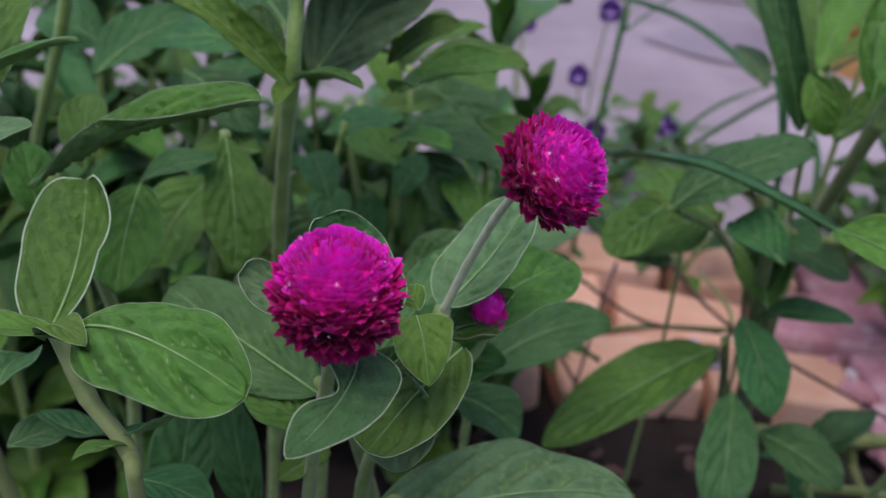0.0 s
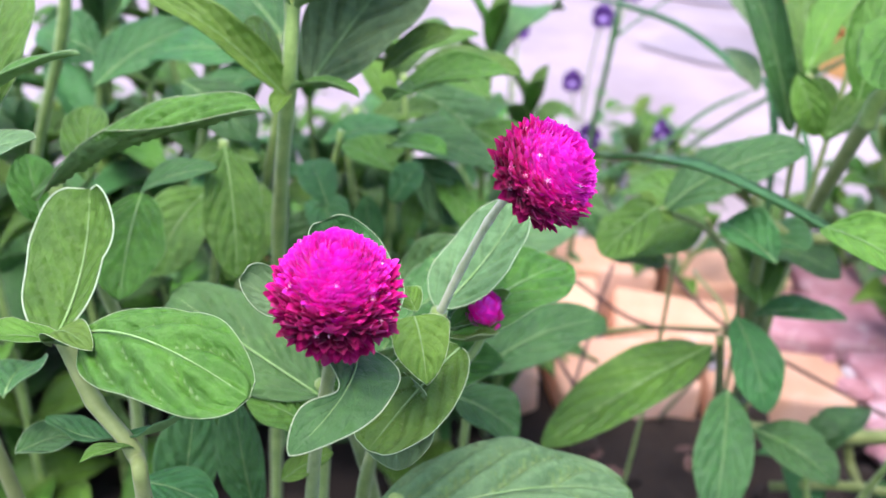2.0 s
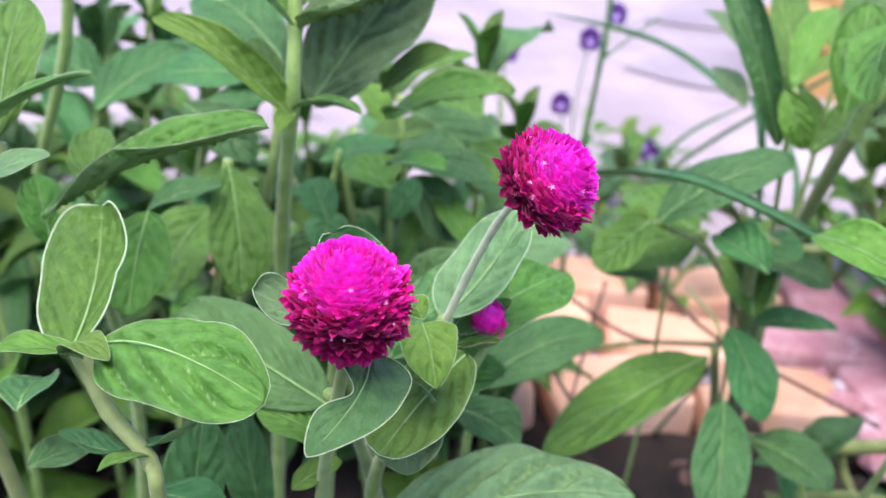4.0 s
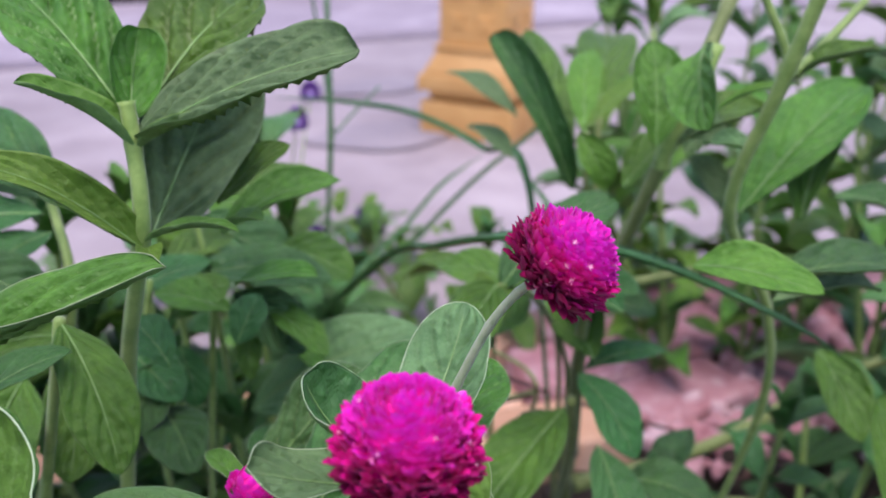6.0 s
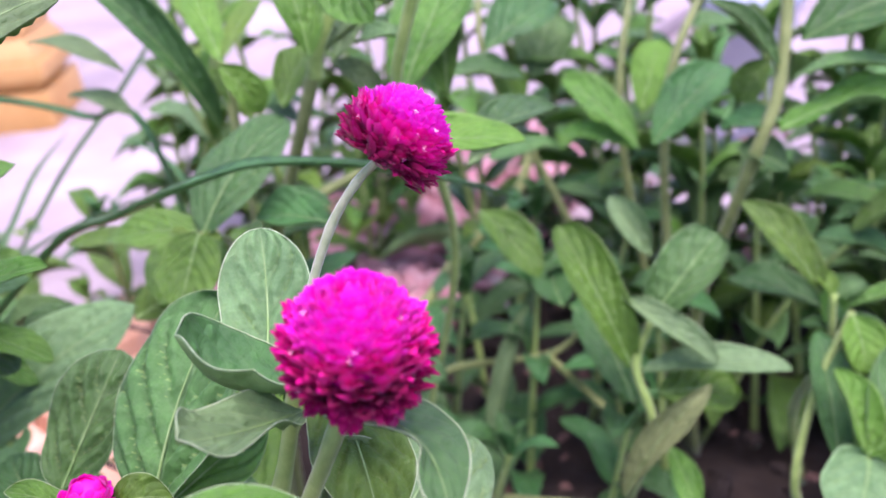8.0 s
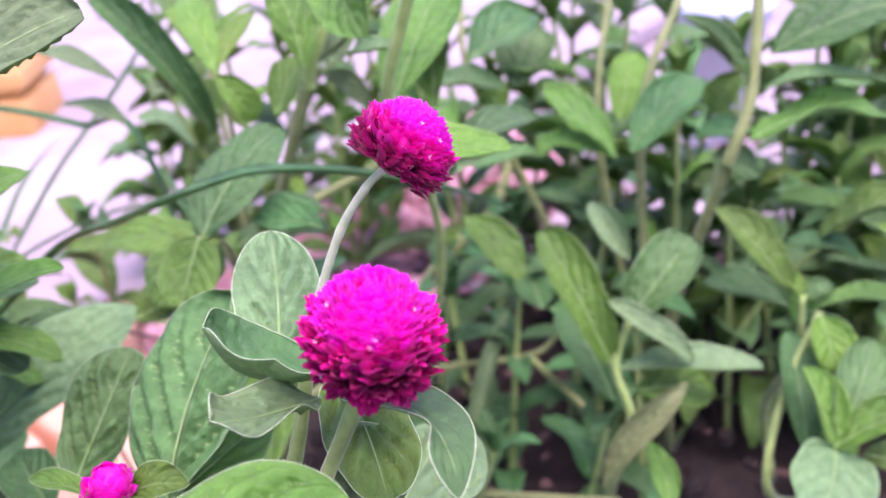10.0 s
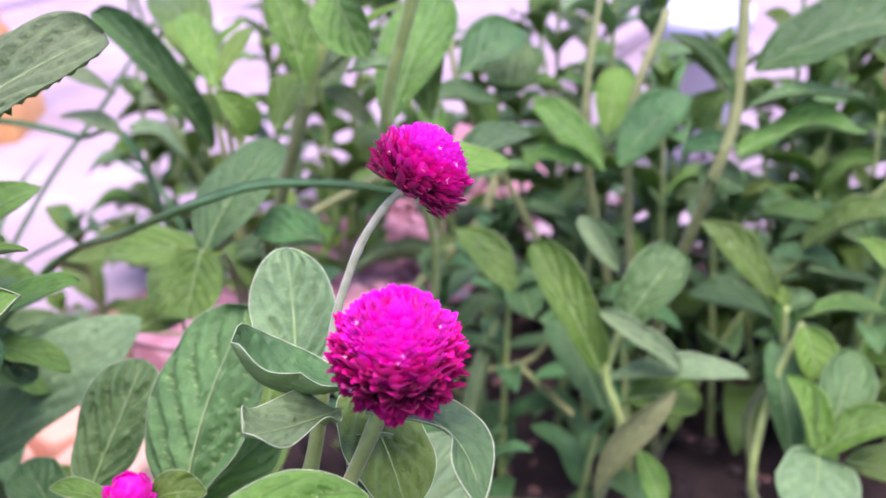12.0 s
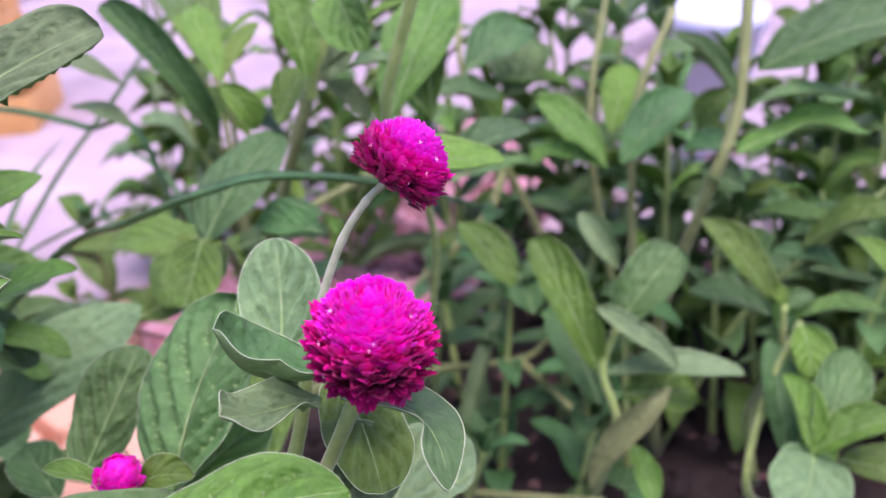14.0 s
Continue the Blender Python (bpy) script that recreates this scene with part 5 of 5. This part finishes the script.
leaf(plant_p, (0.3138, 0.1943, 0.2404), (0.3500, 0.1454, 0.2371), 0.0144, (-0.04, -0.10, 0.99), material=GREY, fold=.2, sag=.1, curl=0.25)
leaf(plant_p, (0.3050, 0.1952, 0.2182), (0.3409, 0.1429, 0.2261), 0.0255, (-0.04, -0.10, 0.99), material=LEAF, fold=.2, wave=.25, sag=.12, curl=0.25)
leaf(plant_p, (0.3364, 0.1986, 0.2507), (0.3770, 0.1261, 0.2759), 0.0419, (-0.34, -0.30, 0.89), material=DARK, fold=.15, curl=0.25)
leaf(plant_p, (0.3048, 0.2573, 0.2014), (0.3506, 0.2376, 0.2302), 0.0275, (-0.34, -0.30, 0.89), material=DARK, fold=.3, curl=0.25)
leaf(plant_p, (0.3005, 0.2635, 0.2018), (0.3016, 0.3061, 0.2313), 0.0201, (-0.34, -0.30, 0.89), material=LEAF, fold=.2, curl=0.25)
leaf(plant_p, (0.3008, 0.2619, 0.2004), (0.2904, 0.3010, 0.2072), 0.0122, (-0.34, -0.30, 0.89), material=LEAF, fold=.2, curl=0.25)
leaf(plant_p, (0.3074, 0.1949, 0.2219), (0.3085, 0.2244, 0.2136), 0.0171, (-0.34, -0.30, 0.89), material=DARK, fold=.2, curl=0.25)
leaf(plant_p, (0.3249, 0.2086, 0.2439), (0.3181, 0.2196, 0.2234), 0.0173, (-0.34, -0.30, 0.89), material=LEAF, fold=.2, curl=0.25)
leaf(plant_p, (0.3252, 0.1992, 0.2332), (0.3132, 0.1936, 0.2521), 0.0112, (-0.34, -0.30, 0.89), material=FRESH, fold=.5, curl=0.25)
leaf(plant_p, (0.3092, 0.1909, 0.1977), (0.3010, 0.2120, 0.2092), 0.0199, (-0.34, -0.30, 0.89), material=DARK, fold=.2, curl=0.25)
leaf(plant_p, (0.3231, 0.3471, 0.2024), (0.3250, 0.3631, 0.2243), 0.0202, (-0.34, -0.30, 0.89), material=FRESH, fold=.2, curl=0.25)
leaf(plant_p, (0.3500, 0.3552, 0.2108), (0.3883, 0.3648, 0.2392), 0.0390, (-0.44, -0.36, 0.82), material=GREY, fold=.2, curl=0.25)
leaf(plant_p, (0.3921, 0.3305, 0.2051), (0.3483, 0.3661, 0.2207), 0.0213, (-0.11, -0.15, 0.98), material=LEAF, fold=.2, curl=0.25)
leaf(plant_p, (0.3597, 0.2907, 0.1954), (0.3995, 0.2992, 0.2250), 0.0240, (-0.44, -0.36, 0.82), material=FRESH, fold=.2, curl=0.25)
leaf(plant_p, (0.3097, 0.3587, 0.2374), (0.3689, 0.3538, 0.2522), 0.0326, (-0.26, -0.44, 0.86), material=DARK, fold=.2, curl=.25)
leaf(plant_p, (0.2858, 0.3705, 0.2303), (0.3225, 0.3423, 0.2206), 0.0203, (-0.18, -0.34, 0.92), material=DARK, fold=.2, curl=.25)
leaf(plant_p, (0.3419, 0.3295, 0.2198), (0.3337, 0.2932, 0.1870), 0.0256, (-0.26, -0.44, 0.86), material=LEAF, fold=.2, curl=.25)
leaf(plant_p, (0.3250, 0.3221, 0.1825), (0.2886, 0.3460, 0.1840), 0.0174, (-0.11, -0.23, 0.97), material=GREY, fold=.2, curl=.25)
leaf(plant_p, (0.4161, 0.4071, 0.2128), (0.4522, 0.3913, 0.2276), 0.0279, (-0.18, -0.34, 0.92), material=LEAF, fold=.2, curl=.25)
flower_head(plant_p, (0.4089, 0.1409, 0.2332), (-0.3, -0.2, 1), 0.009, 120, 0.95, 6, 9, "magenta flower head")
stem(plant_p, [(0.4072, 0.1393, 0.2286), (0.4085, 0.1367, 0.1830), (0.36, 0.2, 0.1), (0.335, 0.24, 0.0)], 0.0011, 0.002, STEM)

plant_q = thing("leafy_plant", "low leafy plant among the grass by the bed's edge", "plant", (0.10, 0.38, 0.0))
stem(plant_q, [(0.1064, 0.3805, 0.2040), (0.108, 0.385, 0.12), (0.1, 0.38, -0.006)], 0.0008, 0.0011)
leaf(plant_q, (0.1361, 0.3421, 0.1847), (0.1354, 0.3779, 0.2032), 0.0264, (-0.23, -0.22, 0.95), material=LEAF)
leaf(plant_q, (0.1105, 0.3902, 0.1997), (0.0906, 0.4383, 0.2017), 0.0159, (-0.11, -0.15, 0.98), material=LEAF)
leaf(plant_q, (-0.0060, 0.3762, 0.1736), (0.0533, 0.3337, 0.2196), 0.0323, (-0.44, -0.36, 0.82), material=PALE, fold=.1)
leaf(plant_q, (-0.0017, 0.3462, 0.2347), (0.0121, 0.3191, 0.2252), 0.0134, (-0.11, -0.15, 0.98), material=LEAF)
leaf(plant_q, (-0.0200, 0.3025, 0.2656), (0.0006, 0.2814, 0.2740), 0.0122, (-0.11, -0.15, 0.98), material=LEAF)
leaf(plant_q, (0.2530, 0.2911, 0.1574), (0.2392, 0.3211, 0.1702), 0.0242, (-0.23, -0.22, 0.95), material=DARK)
leaf(plant_q, (0.2695, 0.2912, 0.1172), (0.2819, 0.3091, 0.1359), 0.0258, (-0.23, -0.22, 0.95), material=DARK)
leaf(plant_q, (0.2713, 0.2886, 0.1170), (0.2845, 0.2741, 0.0991), 0.0258, (-0.23, -0.22, 0.95), material=DARK)
leaf(plant_q, (0.1245, 0.3462, 0.2153), (0.1387, 0.3171, 0.2265), 0.0247, (-0.11, -0.15, 0.98), material=DARK)

# bare branches that run low over the soil
branch = thing("low_branch", "pale green forked branch lying low over the soil", "branch", (0.24, 0.42, 0.02))
stem(branch, [(0.1542, 0.3814, 0.0878), (0.2190, 0.3935, 0.0764), (0.2723, 0.3942, 0.0830), (0.3334, 0.4057, 0.0928), (0.385, 0.4, 0.105), (0.43, 0.41, 0.13)], 0.0042, 0.0034, STEM_OLIVE, "limb")
stem(branch, [(0.2174, 0.3935, 0.0756), (0.2218, 0.3852, 0.0602), (0.2271, 0.3478, 0.0555)], 0.003, 0.002, STEM_OLIVE, "limb")
branch = thing("low_branch", "thin green branch with side twigs over dark soil", "branch", (0.264, 0.299, 0.06))
stem(branch, [(0.17, 0.36, 0.07), (0.2000, 0.3430, 0.088), (0.2261, 0.3294, 0.0919), (0.2655, 0.2991, 0.0865), (0.2846, 0.2891, 0.0945)], 0.0024, 0.0018, STEM_OLIVE, "limb")
stem(branch, [(0.2652, 0.2990, 0.0859), (0.2595, 0.2664, 0.0719), (0.2477, 0.2410, 0.0677)], 0.0022, 0.0016, STEM_OLIVE, "limb")
stem(branch, [(0.1592, 0.3059, 0.0678), (0.1822, 0.2691, 0.0619), (0.2009, 0.2113, 0.0689)], 0.002, 0.002, STEM_OLIVE, "limb")

# long grass
grass = thing("grass_tuft", "tuft of long arching dark green grass blades", "grass", (0.2, 0.47, 0.0))
ribbon(grass, [(0.19, 0.46, 0.0), (0.1693, 0.4715, 0.2144), (0.1587, 0.5121, 0.2291), (0.1310, 0.5475, 0.2430), (0.0950, 0.5761, 0.2472), (0.0601, 0.6022, 0.2472)], 0.0062)
ribbon(grass, [(0.02, 0.5, 0.0), (0.03, 0.49, 0.12), (0.0603, 0.4050, 0.2168), (0.0672, 0.3506, 0.2457), (0.0762, 0.3142, 0.2619), (0.0938, 0.2980, 0.2647), (0.1338, 0.2847, 0.2503), (0.1728, 0.2626, 0.2297), (0.1933, 0.2546, 0.2137)], 0.0068)
ribbon(grass, [(0.0733, 0.5726, 0.1177), (0.1387, 0.6039, 0.1423), (0.1794, 0.6221, 0.1675), (0.2203, 0.6360, 0.1833)], 0.0045)
ribbon(grass, [(0.1463, 0.6054, 0.1302), (0.1981, 0.6081, 0.1726), (0.2518, 0.6051, 0.2111), (0.3128, 0.6033, 0.2629)], 0.0055)
ribbon(grass, [(0.0921, 0.5709, 0.1310), (0.1387, 0.5608, 0.1509), (0.1785, 0.5281, 0.1667), (0.1946, 0.4993, 0.1696)], 0.004)
ribbon(grass, [(0.2087, 0.4961, 0.1476), (0.2109, 0.5206, 0.1799), (0.2110, 0.5706, 0.1940)], 0.004)
tall = thing("grass_stalk", "thin upright grass stalk", "grass", (0.12, 0.62, 0.0))
stem(tall, [(0.1170, 0.6703, 0.3013), (0.1096, 0.6502, 0.2046), (0.1020, 0.6516, 0.1054), (0.1, 0.66, 0.0)], 0.0018, 0.0022, BLADE)
stem(tall, [(0.1065, 0.6729, 0.3012), (0.1126, 0.6727, 0.2551), (0.1138, 0.6591, 0.2018)], 0.001, 0.0012, BLADE)
stem(tall, [(0.1136, 0.6500, 0.2065), (0.1262, 0.6519, 0.2174), (0.1469, 0.6541, 0.2339)], 0.0009, 0.0006, BLADE)


fluff = bmesh.new()
for k in range(14):
    made = bmesh.ops.create_icosphere(fluff, subdivisions=2, radius=0.0022)["verts"]
    for v in made:
        v.co = v.co * (1 + 0.25 * noise.noise(v.co * 900)) + Vector((0.003 * math.sin(k * 2.4), 0.003 * math.cos(k * 1.7), 0.0007 * k - 0.004))
fluff_ob = mesh_object("cocoon", fluff, PEBBLE, None, "small white woolly cocoon on a stem")
fluff_ob.location = (0.1607, 0.4496, 0.0803)
tagged(fluff_ob, category="cocoon")

twigs = thing("dry_twigs", "thin dark dry twigs crossing over the ochre bricks", "twigs", (0.15, 0.5, 0.0))
stem(twigs, [(0.0739, 0.4666, 0.1202), (0.1076, 0.4300, 0.1167), (0.1444, 0.4116, 0.1249)], 0.0011, 0.0008, LITTER, "twig")
stem(twigs, [(0.0992, 0.4791, 0.1220), (0.0892, 0.4507, 0.1126), (0.0710, 0.3934, 0.0930)], 0.001, 0.0008, LITTER, "twig")
stem(twigs, [(0.1277, 0.4714, 0.1287), (0.1429, 0.4439, 0.1210), (0.1531, 0.4118, 0.1253)], 0.0012, 0.0009, LITTER, "twig")
stem(twigs, [(0.0854, 0.4345, 0.1045), (0.1160, 0.4370, 0.1088), (0.1561, 0.4292, 0.1154)], 0.0016, 0.0012, STEM_OLIVE, "twig")
stem(twigs, [(0.1622, 0.4092, 0.1208), (0.2030, 0.4178, 0.0956), (0.2523, 0.4244, 0.0670)], 0.001, 0.001, LITTER, "twig")
stem(twigs, [(0.0608, 0.4047, 0.1127), (0.0737, 0.3950, 0.0957), (0.0804, 0.3879, 0.0834)], 0.001, 0.001, LITTER, "twig")
stem(twigs, [(0.15, 0.5, -0.004), (0.1517, 0.4200, 0.1195), (0.1439, 0.4703, 0.1268)], 0.0014, 0.0009, STEM_OLIVE, "twig")

# small violet flowers by the pavement
def violet(place, height, heads, seed, label):
    r = random.Random(seed)
    ob = thing("violet", label, "flower plant", place)
    base = Vector(place)
    for k in range(12):
        a = r.uniform(0, 6.28)
        d = Vector((math.cos(a), math.sin(a), 0))
        z = r.uniform(0.01, 0.07)
        p = base + d * r.uniform(0.005, 0.04) + Vector((0, 0, z))
        leaf(ob, p, p + d * r.uniform(0.018, 0.03) + Vector((0, 0, r.uniform(-0.004, 0.014))), 0.013, (d.x * -0.3, d.y * -0.3, 1), material=r.choice((FRESH, LEAF, PALE)), rib=False, fine=False)
    for head in heads:
        h = Vector(head)
        mid = (base + h) / 2 + Vector((r.uniform(-0.008, 0.008), r.uniform(-0.008, 0.008), 0.01))
        stem(ob, [base + Vector((0, 0, -0.004)), mid, h], 0.0011, 0.0007)
        front = Vector((-0.25 + r.uniform(-0.4, 0.4), -1, 0.3)).normalized()
        side = front.cross(Vector((0, 0, 1))).normalized()
        up = side.cross(front)
        for k, (a, s) in enumerate(((90, 1.0), (150, 0.9), (30, 0.9), (225, 0.95), (315, 0.95))):
            d = side * math.cos(radians(a)) + up * math.sin(radians(a))
            leaf(ob, h, h + d * 0.0115 * s + front * 0.002, 0.0115 * s, front, material=VIOLET, rib=False, fine=False, shape=(0.6, 0.35), name="petal")
        eye = bmesh.new()
        bmesh.ops.create_uvsphere(eye, u_segments=10, v_segments=6, radius=0.0032)
        for v in eye.verts:
            v.co = side * v.co.x + up * (v.co.y * 0.8 - 0.0022) + front * (v.co.z * 0.3 + 0.003) + local(ob, h)
        part("flower_eye", eye, VIOLET_PALE, ob, "pale lilac flower eye")
    return ob


violet((0.13, 0.86, 0.0), 0.16, [(0.125, 0.81, 0.173), (0.163, 0.905, 0.172), (0.113, 0.86, 0.097)], 1, "violet with small dark purple flowers on thin stalks")
violet((0.19, 0.84, 0.0), 0.1, [(0.188, 0.826, 0.072), (0.112, 0.71, 0.105), (0.205, 0.86, 0.05)], 3, "low violet with purple and lilac flowers")
violet((0.06, 0.84, 0.0), 0.16, [(0.054, 0.796, 0.164), (0.06, 0.9, 0.14), (0.045, 0.82, 0.15)], 2, "slender violet with a few deep purple flowers")


# low weeds along the pavement
rng = random.Random(17)
weeds = thing("weeds", "patches of small light green weeds by the pavement", "weeds", (0, 0, 0), kind="stuff")
for clump in range(46):
    cx, cy = rng.uniform(-0.5, 0.26), rng.uniform(0.66, 0.92)
    if cx > 0.05 and cy < 0.72:
        continue
    for k in range(9):
        a = rng.uniform(0, 6.28)
        p = Vector((cx + rng.uniform(-0.03, 0.03), cy + rng.uniform(-0.02, 0.02), rng.uniform(0.004, 0.05)))
        d = Vector((math.cos(a), math.sin(a), rng.uniform(-0.2, 0.7))).normalized() * rng.uniform(0.014, 0.032)
        leaf(weeds, p, p + d, d.length * 0.5, (-d.x * 9, -d.y * 9, 1), material=rng.choice((FRESH, LEAF, PALE)), rib=False, fine=False)

# the leafy growth further back in the bed, and unseen bushes added to shade it
def bush(seed, height, pairs, spread, tones):
    r = random.Random(seed)
    ob = thing("leafy_plant", "bushy green amaranth without flowers", "plant", (0, 0, 0), "plants of the bed")
    lean = Vector((r.uniform(-0.04, 0.04), r.uniform(-0.04, 0.04), 0))
    shoots = 2 if height > 0.16 else 1
    for s in range(shoots):
        off = Vector((r.uniform(-0.05, 0.05), r.uniform(-0.05, 0.05), 0)) * s
        h = height * (1 - 0.22 * s)
        pts = [Vector((0, 0, -0.006)), off * 0.5 + lean * 0.4 + Vector((0, 0, h * 0.45)), off + lean + Vector((0, 0, h))]
        stem(ob, pts[::-1], 0.0014, 0.0026)
        turn = r.uniform(0, 3.1)
        for k in range(pairs):
            f = (k + 0.95) / pairs
            node = spline(pts, 10)[int(f * 20)]
            for flip in (0, 1):
                a = turn + k * 1.57 + flip * math.pi + r.uniform(-0.35, 0.35)
                size = spread * (1.0 - 0.35 * f) * r.uniform(0.75, 1.2)
                rise = r.uniform(-0.15, 0.5) + 0.5 * f
                d = Vector((math.cos(a), math.sin(a), rise)).normalized()
                up = Vector((-d.x * 0.5, -d.y * 0.5, 1))
                leaf(ob, node, node + d * size, size * r.uniform(0.36, 0.5), up, sag=r.uniform(0.05, 0.2), fold=r.uniform(0.15, 0.8), droop=r.uniform(0, 0.4), wave=r.uniform(0.1, 0.3), twist=r.uniform(-40, 40), material=r.choice(tones), rib=False, fine=False)
        for k in range(3):
            a = turn + k * 2.1
            d = Vector((math.cos(a) * 0.5, math.sin(a) * 0.5, 1)).normalized()
            leaf(ob, pts[2] - Vector((0, 0, 0.002)), pts[2] + d * spread * 0.4, spread * 0.16, (-d.x, -d.y, 0.4), fold=0.5, material=FRESH if FRESH in tones else tones[0], rib=False, fine=False)
    return ob


BUSHES = [bush(11, 0.22, 5, 0.075, (LEAF, GREY, LEAF)), bush(12, 0.3, 6, 0.07, (LEAF, PALE, DARK)), bush(13, 0.15, 4, 0.065, (GREY, LEAF)),
          bush(14, 0.26, 6, 0.06, (LEAF, FRESH, PALE)), bush(15, 0.1, 3, 0.06, (DARK, LEAF, PALE)), bush(16, 0.34, 7, 0.07, (LEAF, LEAF, FRESH)),
          bush(17, 0.25, 5, 0.085, (DARK, LEAF, DARK)), bush(18, 0.07, 3, 0.045, (FRESH, PALE, LEAF)),
          bush(19, 0.1, 3, 0.06, (DARK, DARK)), bush(20, 0.13, 4, 0.055, (DARK, DARK))]
rng = random.Random(21)


def plant_out(kinds, spots):
    for x, y, k in spots:
        copy_thing(BUSHES[kinds[k % len(kinds)]], pose(x, y, 0, 0, 0, rng.uniform(0, 360)) @ Matrix.Scale(rng.uniform(0.88, 1.12), 4))


def spots(x0, x1, y0, y1, step, keep=lambda x, y: True):
    out, k = [], 0
    x = x0
    while x <= x1:
        y = y0
        while y <= y1:
            px, py = x + rng.uniform(-0.4, 0.4) * step, y + rng.uniform(-0.4, 0.4) * step
            if keep(px, py):
                out.append((px, py, k + int(px * 100) % 2))
            k += 1
            y += step
        x += step
    return out


plant_out((0, 2, 0, 3), spots(-0.42, -0.12, 0.38, 0.54, 0.075))
plant_out((2, 0, 2, 4), spots(-0.11, 0.06, 0.42, 0.53, 0.06))
plant_out((0, 2, 0), spots(-0.4, -0.03, 0.56, 0.62, 0.07))
plant_out((0, 6, 6, 0), [(-0.27, 0.42, 1), (-0.2, 0.37, 0), (-0.2, 0.46, 2), (-0.12, 0.44, 1), (-0.13, 0.5, 2), (-0.06, 0.48, 1), (-0.02, 0.42, 0), (0.02, 0.47, 3), (-0.33, 0.36, 2), (-0.3, 0.5, 1)])
plant_out((4, 7), spots(-0.05, 0.48, 0.66, 0.76, 0.075))
plant_out((3, 1, 0, 5), [(0.43, 0.33, 1), (0.5, 0.43, 2), (0.48, 0.36, 3), (0.41, 0.7, 3), (0.35, 0.72, 0), (0.48, 0.69, 1), (0.44, 0.46, 1), (0.47, 0.56, 0), (0.56, 0.62, 3), (0.4, 0.55, 3), (0.34, 0.56, 0)])
plant_out((9, 8, 9), spots(-0.45, -0.22, 0.1, 0.28, 0.1))
plant_out((1, 3, 0, 5), spots(0.5, 0.8, 0.0, 0.36, 0.1, lambda x, y: x < bed_edge(y) - 0.04 and abs(y - 0.096 - 0.3765 * x) > 0.04))
plant_out((0, 1, 3), [(0.53, 0.42, 1), (0.61, 0.26, 2), (0.66, 0.16, 1), (0.57, 0.2, 0)])
# unseen bushes behind and beside the camera, added to block light from the south
plant_out((1, 0, 5, 6), spots(-0.1, 0.62, -0.34, -0.13, 0.12))
plant_out((4, 2), spots(0.38, 0.5, 0.08, 0.36, 0.08))
# all-dark undergrowth: the leaf tone stands in for deep shade near the soil
plant_out((8, 9), [(0.24, 0.3, 1), (0.27, 0.23, 0), (0.21, 0.24, 0), (0.2, 0.34, 0), (0.25, 0.36, 1), (0.17, 0.29, 0), (0.295, 0.27, 0), (0.33, 0.31, 1), (0.29, 0.36, 0), (0.36, 0.39, 0)])
plant_out((2, 0), [(0.4, 0.2, 0), (0.45, 0.25, 1), (0.42, 0.14, 0), (0.38, 0.26, 1), (0.47, 0.16, 1), (0.36, 0.15, 0), (0.5, 0.22, 0)])
for ob in BUSHES:
    for o in list(ob.children_recursive) + [ob]:
        bpy.data.objects.remove(o)
